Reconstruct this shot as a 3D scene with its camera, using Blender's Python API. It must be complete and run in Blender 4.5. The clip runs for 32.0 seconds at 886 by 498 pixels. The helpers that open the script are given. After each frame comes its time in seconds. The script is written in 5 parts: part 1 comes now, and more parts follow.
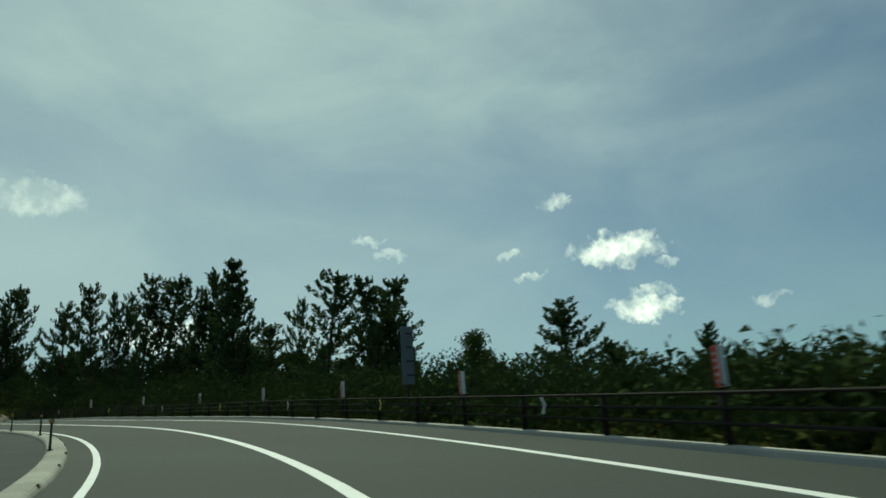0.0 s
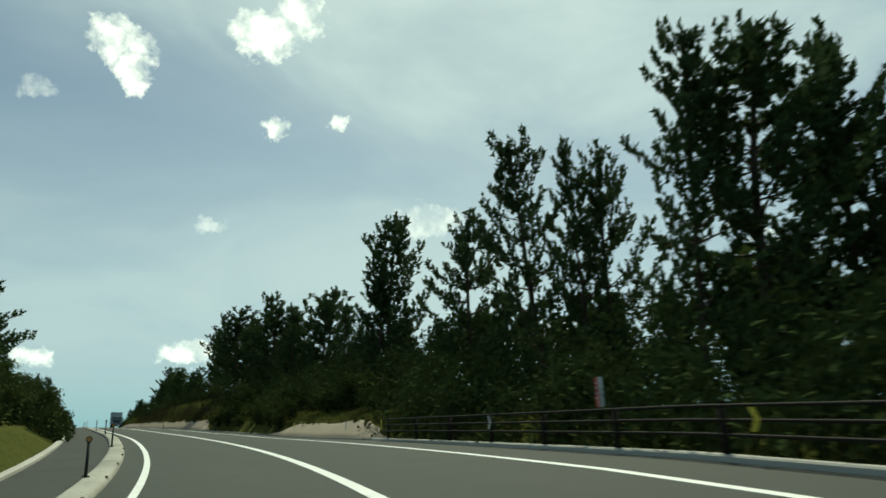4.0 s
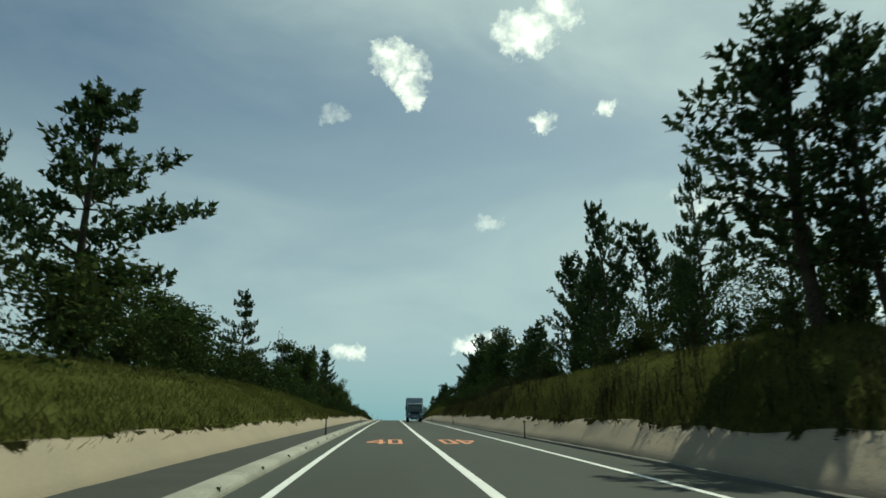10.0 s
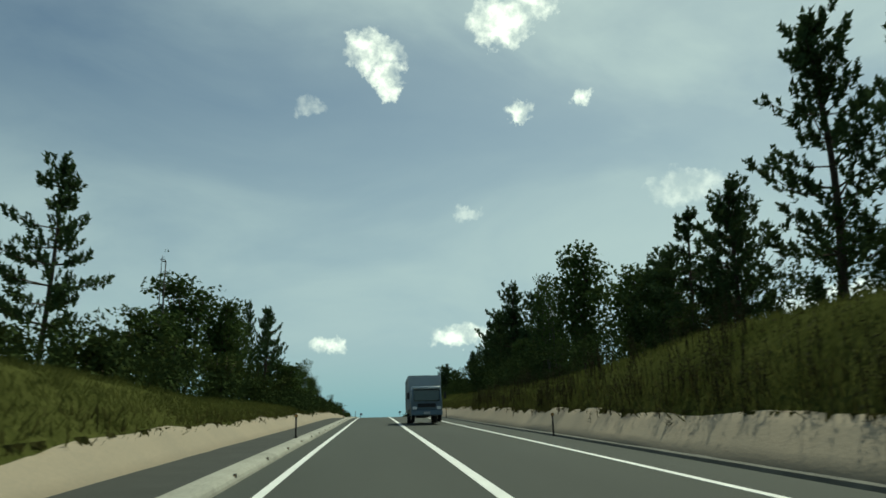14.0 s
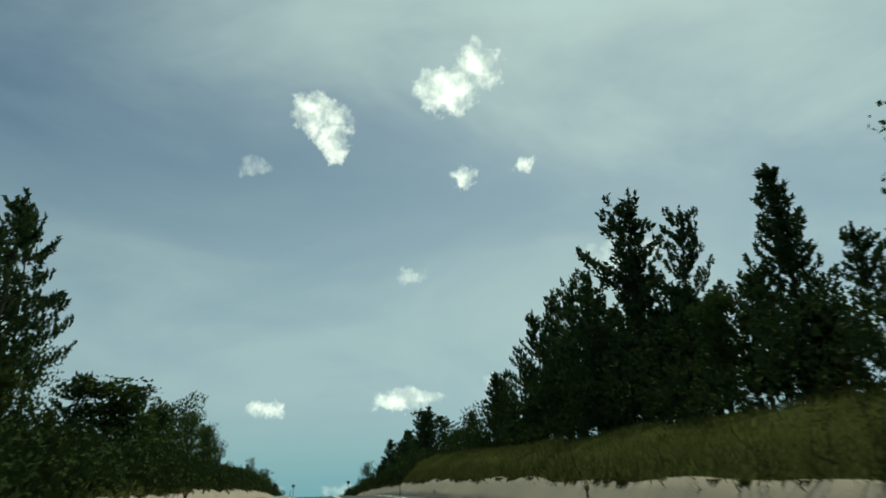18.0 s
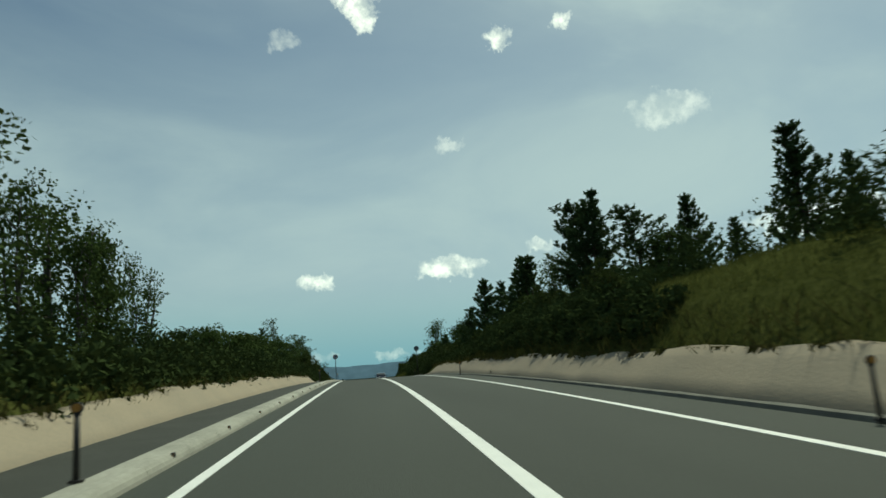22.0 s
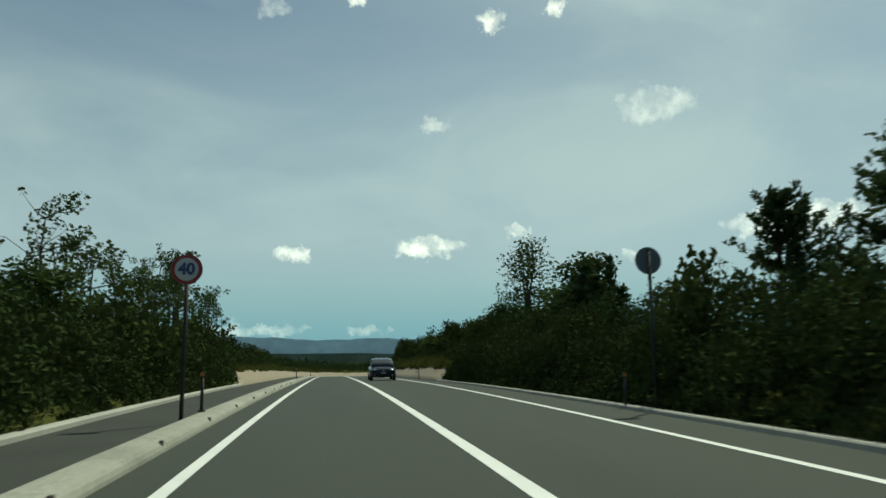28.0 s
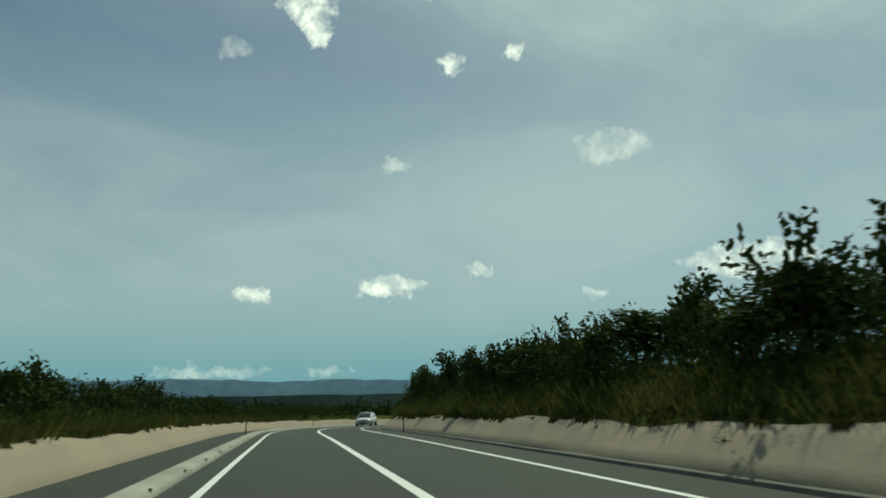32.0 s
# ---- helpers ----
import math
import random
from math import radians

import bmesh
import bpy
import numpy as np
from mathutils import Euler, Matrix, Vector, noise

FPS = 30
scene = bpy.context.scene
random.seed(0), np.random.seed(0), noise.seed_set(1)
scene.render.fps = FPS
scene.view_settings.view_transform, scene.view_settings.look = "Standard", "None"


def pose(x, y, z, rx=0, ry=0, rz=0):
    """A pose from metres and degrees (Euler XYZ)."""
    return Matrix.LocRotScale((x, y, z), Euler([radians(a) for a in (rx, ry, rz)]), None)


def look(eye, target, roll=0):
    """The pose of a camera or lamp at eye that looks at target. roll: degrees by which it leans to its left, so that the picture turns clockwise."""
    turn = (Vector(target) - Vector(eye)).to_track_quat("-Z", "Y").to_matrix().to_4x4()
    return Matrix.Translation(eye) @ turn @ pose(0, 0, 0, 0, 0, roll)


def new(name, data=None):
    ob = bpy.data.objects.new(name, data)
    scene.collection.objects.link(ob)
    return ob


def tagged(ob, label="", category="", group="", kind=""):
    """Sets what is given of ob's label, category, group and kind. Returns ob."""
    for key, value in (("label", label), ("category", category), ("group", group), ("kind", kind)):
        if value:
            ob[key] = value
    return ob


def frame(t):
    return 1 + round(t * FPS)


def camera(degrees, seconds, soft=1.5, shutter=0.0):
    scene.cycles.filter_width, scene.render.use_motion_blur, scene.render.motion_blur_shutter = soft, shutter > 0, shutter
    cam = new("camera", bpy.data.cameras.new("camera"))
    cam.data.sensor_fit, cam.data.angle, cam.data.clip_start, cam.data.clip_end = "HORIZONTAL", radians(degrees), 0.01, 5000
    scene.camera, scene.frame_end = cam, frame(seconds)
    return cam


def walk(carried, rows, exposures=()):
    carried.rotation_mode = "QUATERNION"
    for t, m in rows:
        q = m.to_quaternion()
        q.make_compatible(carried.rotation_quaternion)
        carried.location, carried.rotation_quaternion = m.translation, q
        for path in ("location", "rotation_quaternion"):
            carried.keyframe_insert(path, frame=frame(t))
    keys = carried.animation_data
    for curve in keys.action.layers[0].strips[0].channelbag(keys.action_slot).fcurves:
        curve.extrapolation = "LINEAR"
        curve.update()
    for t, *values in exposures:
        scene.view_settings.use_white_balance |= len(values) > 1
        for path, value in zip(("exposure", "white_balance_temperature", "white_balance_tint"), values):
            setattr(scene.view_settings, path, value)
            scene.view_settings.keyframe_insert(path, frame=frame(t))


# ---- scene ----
cam = camera(62.17, 32.0, soft=1.6, shutter=0.3)

# The drive: seconds, eye (x, y, z), heading, pitch and lean in degrees.
PATH = [
    (0.0, -0.97, 0.88, 1.13, -55.25, 15.77, -3.70),
    (0.5, 3.06, 5.67, 1.67, -52.19, 14.70, -3.16),
    (1.0, 6.73, 10.80, 2.24, -48.23, 14.56, -3.13),
    (1.5, 9.94, 16.16, 2.83, -45.57, 14.85, -1.43),
    (2.0, 12.77, 21.68, 3.41, -41.33, 15.46, -3.06),
    (2.5, 15.32, 27.28, 3.93, -36.70, 16.53, -1.03),
    (3.0, 17.55, 32.94, 4.40, -32.90, 16.80, -2.91),
    (3.5, 19.41, 38.71, 4.86, -29.67, 16.37, -2.24),
    (4.0, 20.96, 44.53, 5.33, -26.17, 16.89, -2.06),
    (4.5, 22.20, 50.43, 5.80, -22.57, 16.63, -3.15),
    (5.0, 23.16, 56.40, 6.30, -20.37, 17.00, -3.59),
    (5.5, 23.93, 62.35, 6.81, -17.71, 17.70, -4.20),
    (6.0, 24.47, 68.27, 7.31, -15.22, 18.30, -4.57),
    (6.5, 24.76, 74.11, 7.78, -13.53, 18.38, -4.28),
    (7.0, 24.93, 79.88, 8.25, -11.50, 17.73, -3.29),
    (7.5, 25.05, 85.65, 8.69, -9.18, 17.10, -1.28),
    (8.0, 25.08, 91.44, 9.11, -8.55, 16.69, -3.82),
    (8.5, 25.01, 97.24, 9.54, -9.57, 16.45, -3.18),
    (9.0, 24.88, 103.05, 9.98, -6.76, 17.45, -1.84),
    (9.5, 24.75, 108.88, 10.41, -4.64, 17.32, -1.78),
    (10.0, 24.63, 114.76, 10.84, -3.89, 16.48, -0.11),
    (10.5, 24.49, 120.73, 11.28, -4.41, 15.89, -1.47),
    (11.0, 24.38, 126.75, 11.71, -6.18, 15.49, -2.41),
    (11.5, 24.29, 132.78, 12.14, -5.03, 15.84, -2.15),
    (12.0, 24.24, 138.80, 12.56, -5.45, 16.09, -2.55),
    (12.5, 24.23, 144.76, 12.98, -6.75, 15.35, -1.91),
    (13.0, 24.24, 150.70, 13.39, -5.46, 16.07, -1.26),
    (13.5, 24.24, 156.66, 13.80, -4.82, 16.27, -0.50),
    (14.0, 24.23, 162.69, 14.21, -5.61, 15.76, -1.55),
    (14.5, 24.18, 168.84, 14.63, -6.59, 14.97, -1.53),
    (15.0, 24.12, 175.06, 15.06, -6.37, 15.07, -2.76),
    (15.5, 24.11, 181.30, 15.49, -6.04, 14.19, -1.49),
    (16.0, 24.11, 187.49, 15.91, -6.39, 13.92, -1.41),
    (16.5, 24.11, 193.62, 16.34, -7.36, 13.78, -1.30),
    (17.0, 24.12, 199.72, 16.75, -8.45, 14.19, -1.28),
    (17.5, 24.14, 205.80, 17.15, -9.16, 15.56, -1.51),
    (18.0, 24.19, 211.87, 17.55, -10.37, 20.51, -2.15),
    (18.5, 24.25, 217.92, 17.95, -10.57, 23.52, -3.08),
    (19.0, 24.31, 223.94, 18.35, -9.11, 23.44, -2.25),
    (19.5, 24.37, 229.98, 18.75, -8.90, 19.98, -3.68),
    (20.0, 24.43, 236.06, 19.14, -10.05, 15.69, -4.55),
    (20.5, 24.48, 242.24, 19.52, -9.00, 14.27, -2.88),
    (21.0, 24.53, 248.47, 19.88, -8.06, 13.15, -2.58),
    (21.5, 24.56, 254.70, 20.21, -8.89, 11.39, -3.10),
    (22.0, 24.59, 260.87, 20.52, -6.59, 10.46, -4.20),
    (22.5, 24.59, 266.93, 20.80, -6.63, 10.95, -3.20),
    (23.0, 24.58, 272.93, 21.06, -8.00, 10.62, -3.00),
    (23.5, 24.60, 278.92, 21.32, -7.39, 10.84, -2.65),
    (24.0, 24.60, 284.96, 21.56, -7.69, 11.02, -1.18),
    (24.5, 24.56, 291.11, 21.78, -5.36, 10.85, -2.07),
    (25.0, 24.49, 297.32, 21.98, -7.38, 10.37, -2.49),
    (25.5, 24.44, 303.51, 22.17, -6.13, 9.56, -3.38),
    (26.0, 24.38, 309.63, 22.34, -6.48, 9.36, -2.94),
    (26.5, 24.26, 315.60, 22.49, -6.99, 9.32, -1.56),
    (27.0, 24.12, 321.48, 22.62, -7.41, 9.35, -0.17),
    (27.5, 24.04, 327.38, 22.72, -7.52, 9.34, 0.31),
    (28.0, 23.95, 333.39, 22.82, -8.23, 8.89, -0.65),
    (28.5, 23.87, 339.54, 22.91, -7.00, 9.03, -0.81),
    (29.0, 23.79, 345.79, 22.97, -6.69, 8.47, -1.23),
    (29.5, 23.71, 352.10, 23.01, -5.51, 8.77, -0.67),
    (30.0, 23.63, 358.49, 23.03, -6.41, 8.32, -2.15),
    (30.5, 23.59, 364.98, 23.04, -6.57, 8.51, -1.69),
    (31.0, 23.55, 371.56, 23.03, -8.43, 8.36, -1.53),
    (31.5, 23.52, 378.17, 23.00, -9.73, 9.18, -1.28),
    (32.0, 23.50, 384.76, 22.96, -11.30, 11.89, -1.50),
]


def drive_pose(x, y, z, yaw, pitch, lean):
    return Matrix.Translation((x, y, z)) @ pose(0, 0, 0, 90 + pitch, 0, yaw) @ pose(0, 0, 0, 0, 0, lean)


walk(cam, [(t, drive_pose(*p)) for t, *p in PATH],
     exposures=[(0.0, -0.08, 6650, -18), (2.0, 0.24, 6950, -14), (4.0, 0.32, 7000, -11), (7.0, 0.14, 6900, -12), (17.5, 0.06, 6720, -12), (19.0, -0.22, 6420, -17), (20.5, -0.06, 6650, -14), (22.0, 0.06, 6800, -11), (31.0, 0.06, 6850, -11), (32.0, -0.12, 6800, -14)])

# ---------------------------------------------------------------- world and sun
SUN_AZ, SUN_EL = 38.0, 55.0      # degrees clockwise from +y, and above the horizon
CLOUDS_AHEAD = [(0.2, 31.0, 2.3, 1.5, 1.0), (1.1, 28.9, 1.1, 1.6, 1.0), (11.1, 32.6, 2.5, 1.6, 1.0), (14.1, 34.4, 1.9, 1.7, 1.0), (17.6, 26.6, 0.8, 0.7, 0.9),
                (12.6, 26.0, 1.1, 0.8, 0.9), (-5.2, 26.6, 1.2, 0.7, 0.4), (-3.4, 8.4, 1.5, 0.75, 0.8), (7.8, 18.4, 1.1, 0.6, 0.4), (25.0, 19.0, 2.8, 1.3, 0.5), (14.1, 10.0, 1.2, 0.45, 0.6),
                (7.1, 8.9, 2.7, 0.8, 0.8), (34.4, 9.8, 4.4, 1.2, 0.8), (23.0, 8.0, 1.1, 0.5, 0.5), (-6.4, 2.7, 4.3, 0.45, 0.4), (2.4, 2.5, 1.7, 0.4, 0.4)]
CLOUDS_EAST = [(68.9, 14.5, 3.4, 1.3, 0.95), (64.6, 18.6, 1.3, 0.7, 0.6), (70.4, 9.9, 2.6, 1.1, 1.0), (60.8, 14.9, 1.0, 0.4, 0.5), (62.0, 13.1, 1.3, 0.4, 0.5),
               (49.0, 16.6, 1.3, 0.4, 0.5), (51.2, 15.5, 1.4, 0.4, 0.4), (71.3, 11.2, 1.6, 0.4, 0.6), (79.3, 9.6, 1.3, 0.4, 0.4), (72.6, 13.1, 0.9, 0.4, 0.5)]


def build_world():
    world = bpy.data.worlds.new("sky")
    scene.world = world
    world.use_nodes = True
    nt = world.node_tree
    nt.nodes.clear()
    link = nt.links.new

    def node(kind, **values):
        n = nt.nodes.new(kind)
        for key, value in values.items():
            n.inputs[key].default_value = value
        return n

    def math_node(op, a, b=None, clamp=False):
        n = nt.nodes.new("ShaderNodeMath")
        n.operation, n.use_clamp = op, clamp
        for i, v in enumerate((a, b)):
            if v is None:
                continue
            if isinstance(v, (int, float)):
                n.inputs[i].default_value = v
            else:
                link(v, n.inputs[i])
        return n.outputs[0]

    out = nt.nodes.new("ShaderNodeOutputWorld")
    back = nt.nodes.new("ShaderNodeBackground")
    sky = nt.nodes.new("ShaderNodeTexSky")
    sky.sky_type = "NISHITA"
    sky.sun_disc = False
    sky.sun_elevation, sky.sun_rotation = radians(SUN_EL), radians(SUN_AZ)
    sky.air_density, sky.dust_density, sky.ozone_density = 1.0, 0.35, 2.5
    coord = nt.nodes.new("ShaderNodeTexCoord")
    way = coord.outputs["Generated"]
    scaled = nt.nodes.new("ShaderNodeVectorMath")
    scaled.operation = "SCALE"
    scaled.inputs["Scale"].default_value = SKY_STRENGTH
    link(sky.outputs[0], scaled.inputs[0])
    # thin high veil of cirrus, drawn out in long streaks
    stretch = nt.nodes.new("ShaderNodeMapping")
    stretch.inputs["Scale"].default_value = (1.3, 1.9, 3.0)
    stretch.inputs["Rotation"].default_value = (0.3, 0.55, 0.6)
    link(way, stretch.inputs[0])
    veil = node("ShaderNodeTexNoise", Scale=1.7, Detail=7.0, Roughness=0.55, Distortion=0.5)
    link(stretch.outputs[0], veil.inputs["Vector"])
    veil_amount = nt.nodes.new("ShaderNodeMapRange")
    veil_amount.interpolation_type = "SMOOTHSTEP"
    for key, value in (("From Min", 0.36), ("From Max", 0.70), ("To Min", 0.16), ("To Max", 0.78)):
        veil_amount.inputs[key].default_value = value
    link(veil.outputs[0], veil_amount.inputs["Value"])
    toward = nt.nodes.new("ShaderNodeVectorMath")
    toward.operation = "DOT_PRODUCT"
    link(way, toward.inputs[0])
    toward.inputs[1].default_value = (math.sin(radians(SUN_AZ)) * math.cos(radians(SUN_EL)), math.cos(radians(SUN_AZ)) * math.cos(radians(SUN_EL)), math.sin(radians(SUN_EL)))
    nearer = nt.nodes.new("ShaderNodeMapRange")
    nearer.interpolation_type = "SMOOTHSTEP"
    for key, value in (("From Min", 0.54), ("From Max", 0.95), ("To Min", 0.2), ("To Max", 1.0)):
        nearer.inputs[key].default_value = value
    link(toward.outputs["Value"], nearer.inputs["Value"])
    split = nt.nodes.new("ShaderNodeSeparateXYZ")
    link(way, split.inputs[0])
    middle = nt.nodes.new("ShaderNodeMapRange")
    middle.interpolation_type = "SMOOTHSTEP"
    for key, value in (("From Min", 0.22), ("From Max", 0.55), ("To Min", 0.58), ("To Max", 0.0)):
        middle.inputs[key].default_value = value
    link(split.outputs[2], middle.inputs["Value"])
    mix1 = nt.nodes.new("ShaderNodeMix")
    mix1.data_type = "RGBA"
    # the air is clearer to the east
    east = nt.nodes.new("ShaderNodeMapRange")
    east.interpolation_type = "SMOOTHSTEP"
    for key, value in (("From Min", 0.25), ("From Max", 0.80), ("To Min", 0.15), ("To Max", 1.0)):
        east.inputs[key].default_value = value
    link(split.outputs[1], east.inputs["Value"])
    haze = math_node("MULTIPLY", math_node("MULTIPLY", middle.outputs[0], math_node("ADD", veil_amount.outputs[0], 0.55)), east.outputs[0])
    link(math_node("MAXIMUM", math_node("MULTIPLY", veil_amount.outputs[0], nearer.outputs[0]), haze), mix1.inputs[0])
    link(scaled.outputs[0], mix1.inputs[6])
    mix1.inputs[7].default_value = VEIL
    # brighter thin cloud round the sun, and pale teal haze low over the land
    glow = math_node("POWER", math_node("MAXIMUM", toward.outputs["Value"], 0.0), 6.0)
    soft = node("ShaderNodeTexNoise", Scale=2.6, Detail=5.0, Roughness=0.5)
    link(stretch.outputs[0], soft.inputs["Vector"])
    glow = math_node("MULTIPLY", glow, math_node("MULTIPLY", soft.outputs[0], 1.35), True)
    mixg = nt.nodes.new("ShaderNodeMix")
    mixg.data_type = "RGBA"
    link(glow, mixg.inputs[0])
    link(mix1.outputs[2], mixg.inputs[6])
    mixg.inputs[7].default_value = (0.62, 0.70, 0.725, 1.0)
    low = nt.nodes.new("ShaderNodeMapRange")
    low.interpolation_type = "SMOOTHSTEP"
    for key, value in (("From Min", 0.02), ("From Max", 0.16), ("To Min", 0.95), ("To Max", 0.0)):
        low.inputs[key].default_value = value
    link(split.outputs[2], low.inputs["Value"])
    mixl = nt.nodes.new("ShaderNodeMix")
    mixl.data_type = "RGBA"
    link(low.outputs[0], mixl.inputs[0])
    link(mixg.outputs[2], mixl.inputs[6])
    mixl.inputs[7].default_value = (0.19, 0.38, 0.49, 1.0)
    # small fair-weather clouds with ragged edges
    def warp(start, scale, amount):
        n = node("ShaderNodeTexNoise", Scale=scale, Detail=3.0, Roughness=0.6)
        link(start, n.inputs["Vector"])
        centred = nt.nodes.new("ShaderNodeVectorMath")
        centred.operation = "SUBTRACT"
        link(n.outputs["Color"], centred.inputs[0])
        centred.inputs[1].default_value = (0.5, 0.5, 0.5)
        moved = nt.nodes.new("ShaderNodeVectorMath")
        moved.operation = "MULTIPLY_ADD"
        link(centred.outputs[0], moved.inputs[0])
        moved.inputs[1].default_value = (amount,) * 3
        link(start, moved.inputs[2])
        return moved.outputs[0]

    bent = warp(warp(way, 36.0, 0.036), 90.0, 0.02)
    lumps = node("ShaderNodeTexNoise", Scale=44.0, Detail=6.0, Roughness=0.56)
    link(way, lumps.inputs["Vector"])
    wobble = math_node("MULTIPLY", math_node("SUBTRACT", lumps.outputs[0], 0.5), 2.0)
    total = None
    for az, el, w, h, amount in CLOUDS_AHEAD + CLOUDS_EAST:
        a, e = radians(az), radians(el)
        ahead = (math.sin(a) * math.cos(e), math.cos(a) * math.cos(e), math.sin(e))
        right = (math.cos(a), -math.sin(a), 0.0)
        up = tuple(Vector(right).cross(Vector(ahead)))

        def along(axis, size):
            d = nt.nodes.new("ShaderNodeVectorMath")
            d.operation = "DOT_PRODUCT"
            link(bent, d.inputs[0])
            d.inputs[1].default_value = tuple(c / math.sin(radians(size)) for c in axis)
            return d.outputs["Value"]

        p, q = along(right, w * 1.12), along(up, h * 1.15)
        r2 = math_node("ADD", math_node("MULTIPLY", p, p), math_node("MULTIPLY", q, q))
        front = math_node("GREATER_THAN", along(ahead, 90.0), 0.5)
        edge = math_node("SUBTRACT", math_node("ADD", 0.9, wobble), r2)
        body = math_node("MULTIPLY", math_node("MULTIPLY", edge, 1.0, True), front)
        body = math_node("MULTIPLY", body, amount ** 1.4)
        total = body if total is None else math_node("MAXIMUM", total, body)
    mix2 = nt.nodes.new("ShaderNodeMix")
    mix2.data_type = "RGBA"
    link(total, mix2.inputs[0])
    link(mixl.outputs[2], mix2.inputs[6])
    shade = nt.nodes.new("ShaderNodeMapRange")
    for key, value in (("From Min", 0.36), ("From Max", 0.6), ("To Min", 0.0), ("To Max", 1.0)):
        shade.inputs[key].default_value = value
    link(lumps.outputs[0], shade.inputs["Value"])
    billow = nt.nodes.new("ShaderNodeMix")
    billow.data_type = "RGBA"
    link(shade.outputs[0], billow.inputs[0])
    billow.inputs[6].default_value = (0.78, 0.83, 0.83, 1.0)
    billow.inputs[7].default_value = (1.35, 1.35, 1.28, 1.0)
    link(billow.outputs[2], mix2.inputs[7])
    link(mix2.outputs[2], back.inputs[0])
    back.inputs[1].default_value = 1.0
    link(back.outputs[0], out.inputs[0])


SKY_STRENGTH = 0.064
VEIL = (0.50, 0.592, 0.645, 1.0)
build_world()

sun = new("sun", bpy.data.lights.new("sun", "SUN"))
sun.data.energy, sun.data.angle, sun.data.color = 3.2, radians(0.6), (1.0, 0.95, 0.86)
sun.matrix_world = look((0, 0, 0), (-math.sin(radians(SUN_AZ)) * math.cos(radians(SUN_EL)),
                                    -math.cos(radians(SUN_AZ)) * math.cos(radians(SUN_EL)), -math.sin(radians(SUN_EL))))


# ---------------------------------------------------------------- materials
def material(name, color, rough=0.8, spread=0.25, scale=3.0, fine=40.0, bump=0.3, depth=0.01, metallic=0.0, tone=None, patch=0.0,
             per_object=0.0, translucent=0.0, specular=0.3, streak=None):
    """A surface of one base colour with two scales of variation and fine relief, in object coordinates."""
    m = bpy.data.materials.new(name)
    m.use_nodes = True
    nt = m.node_tree
    bsdf = nt.nodes["Principled BSDF"]
    bsdf.inputs["Roughness"].default_value = rough
    bsdf.inputs["Metallic"].default_value = metallic
    bsdf.inputs["Specular IOR Level"].default_value = specular
    coord = nt.nodes.new("ShaderNodeNewGeometry")
    where = coord.outputs["Position"]
    if streak:
        stretch = nt.nodes.new("ShaderNodeMapping")
        stretch.inputs["Scale"].default_value = streak
        nt.links.new(where, stretch.inputs[0])
        where = stretch.outputs[0]
    big = nt.nodes.new("ShaderNodeTexNoise")
    big.inputs["Scale"].default_value, big.inputs["Detail"].default_value = scale, 5.0
    small = nt.nodes.new("ShaderNodeTexNoise")
    small.inputs["Scale"].default_value, small.inputs["Detail"].default_value = fine, 3.0
    nt.links.new(where, big.inputs["Vector"])
    nt.links.new(where, small.inputs["Vector"])
    add = nt.nodes.new("ShaderNodeMath")
    add.operation = "ADD"
    nt.links.new(big.outputs[0], add.inputs[0])
    nt.links.new(small.outputs[0], add.inputs[1])
    last = add.outputs[0]
    if per_object:
        info = nt.nodes.new("ShaderNodeObjectInfo")
        m1 = nt.nodes.new("ShaderNodeMath")
        m1.operation = "MULTIPLY_ADD"
        m1.inputs[1].default_value = per_object
        nt.links.new(info.outputs["Random"], m1.inputs[0])
        nt.links.new(last, m1.inputs[2])
        last = m1.outputs[0]
    ramp = nt.nodes.new("ShaderNodeMapRange")
    ramp.inputs["From Min"].default_value, ramp.inputs["From Max"].default_value = 0.65, 1.35 + per_object
    nt.links.new(last, ramp.inputs["Value"])
    mix = nt.nodes.new("ShaderNodeMix")
    mix.data_type = "RGBA"
    other = tone or color
    mix.inputs[6].default_value = (*[c * (1 - spread) for c in color], 1)
    mix.inputs[7].default_value = (*[c * (1 + spread) for c in other], 1)
    nt.links.new(ramp.outputs[0], mix.inputs[0])
    shade = mix.outputs[2]
    nt.links.new(shade, bsdf.inputs["Base Color"])
    if bump:
        b = nt.nodes.new("ShaderNodeBump")
        b.inputs["Strength"].default_value, b.inputs["Distance"].default_value = bump, depth
        nt.links.new(small.outputs[0], b.inputs["Height"])
        nt.links.new(b.outputs[0], bsdf.inputs["Normal"])
    if translucent:
        t = nt.nodes.new("ShaderNodeBsdfTranslucent")
        nt.links.new(shade, t.inputs["Color"])
        mixer = nt.nodes.new("ShaderNodeMixShader")
        mixer.inputs[0].default_value = translucent
        nt.links.new(bsdf.outputs[0], mixer.inputs[1])
        nt.links.new(t.outputs[0], mixer.inputs[2])
        nt.links.new(mixer.outputs[0], nt.nodes["Material Output"].inputs["Surface"])
    return m


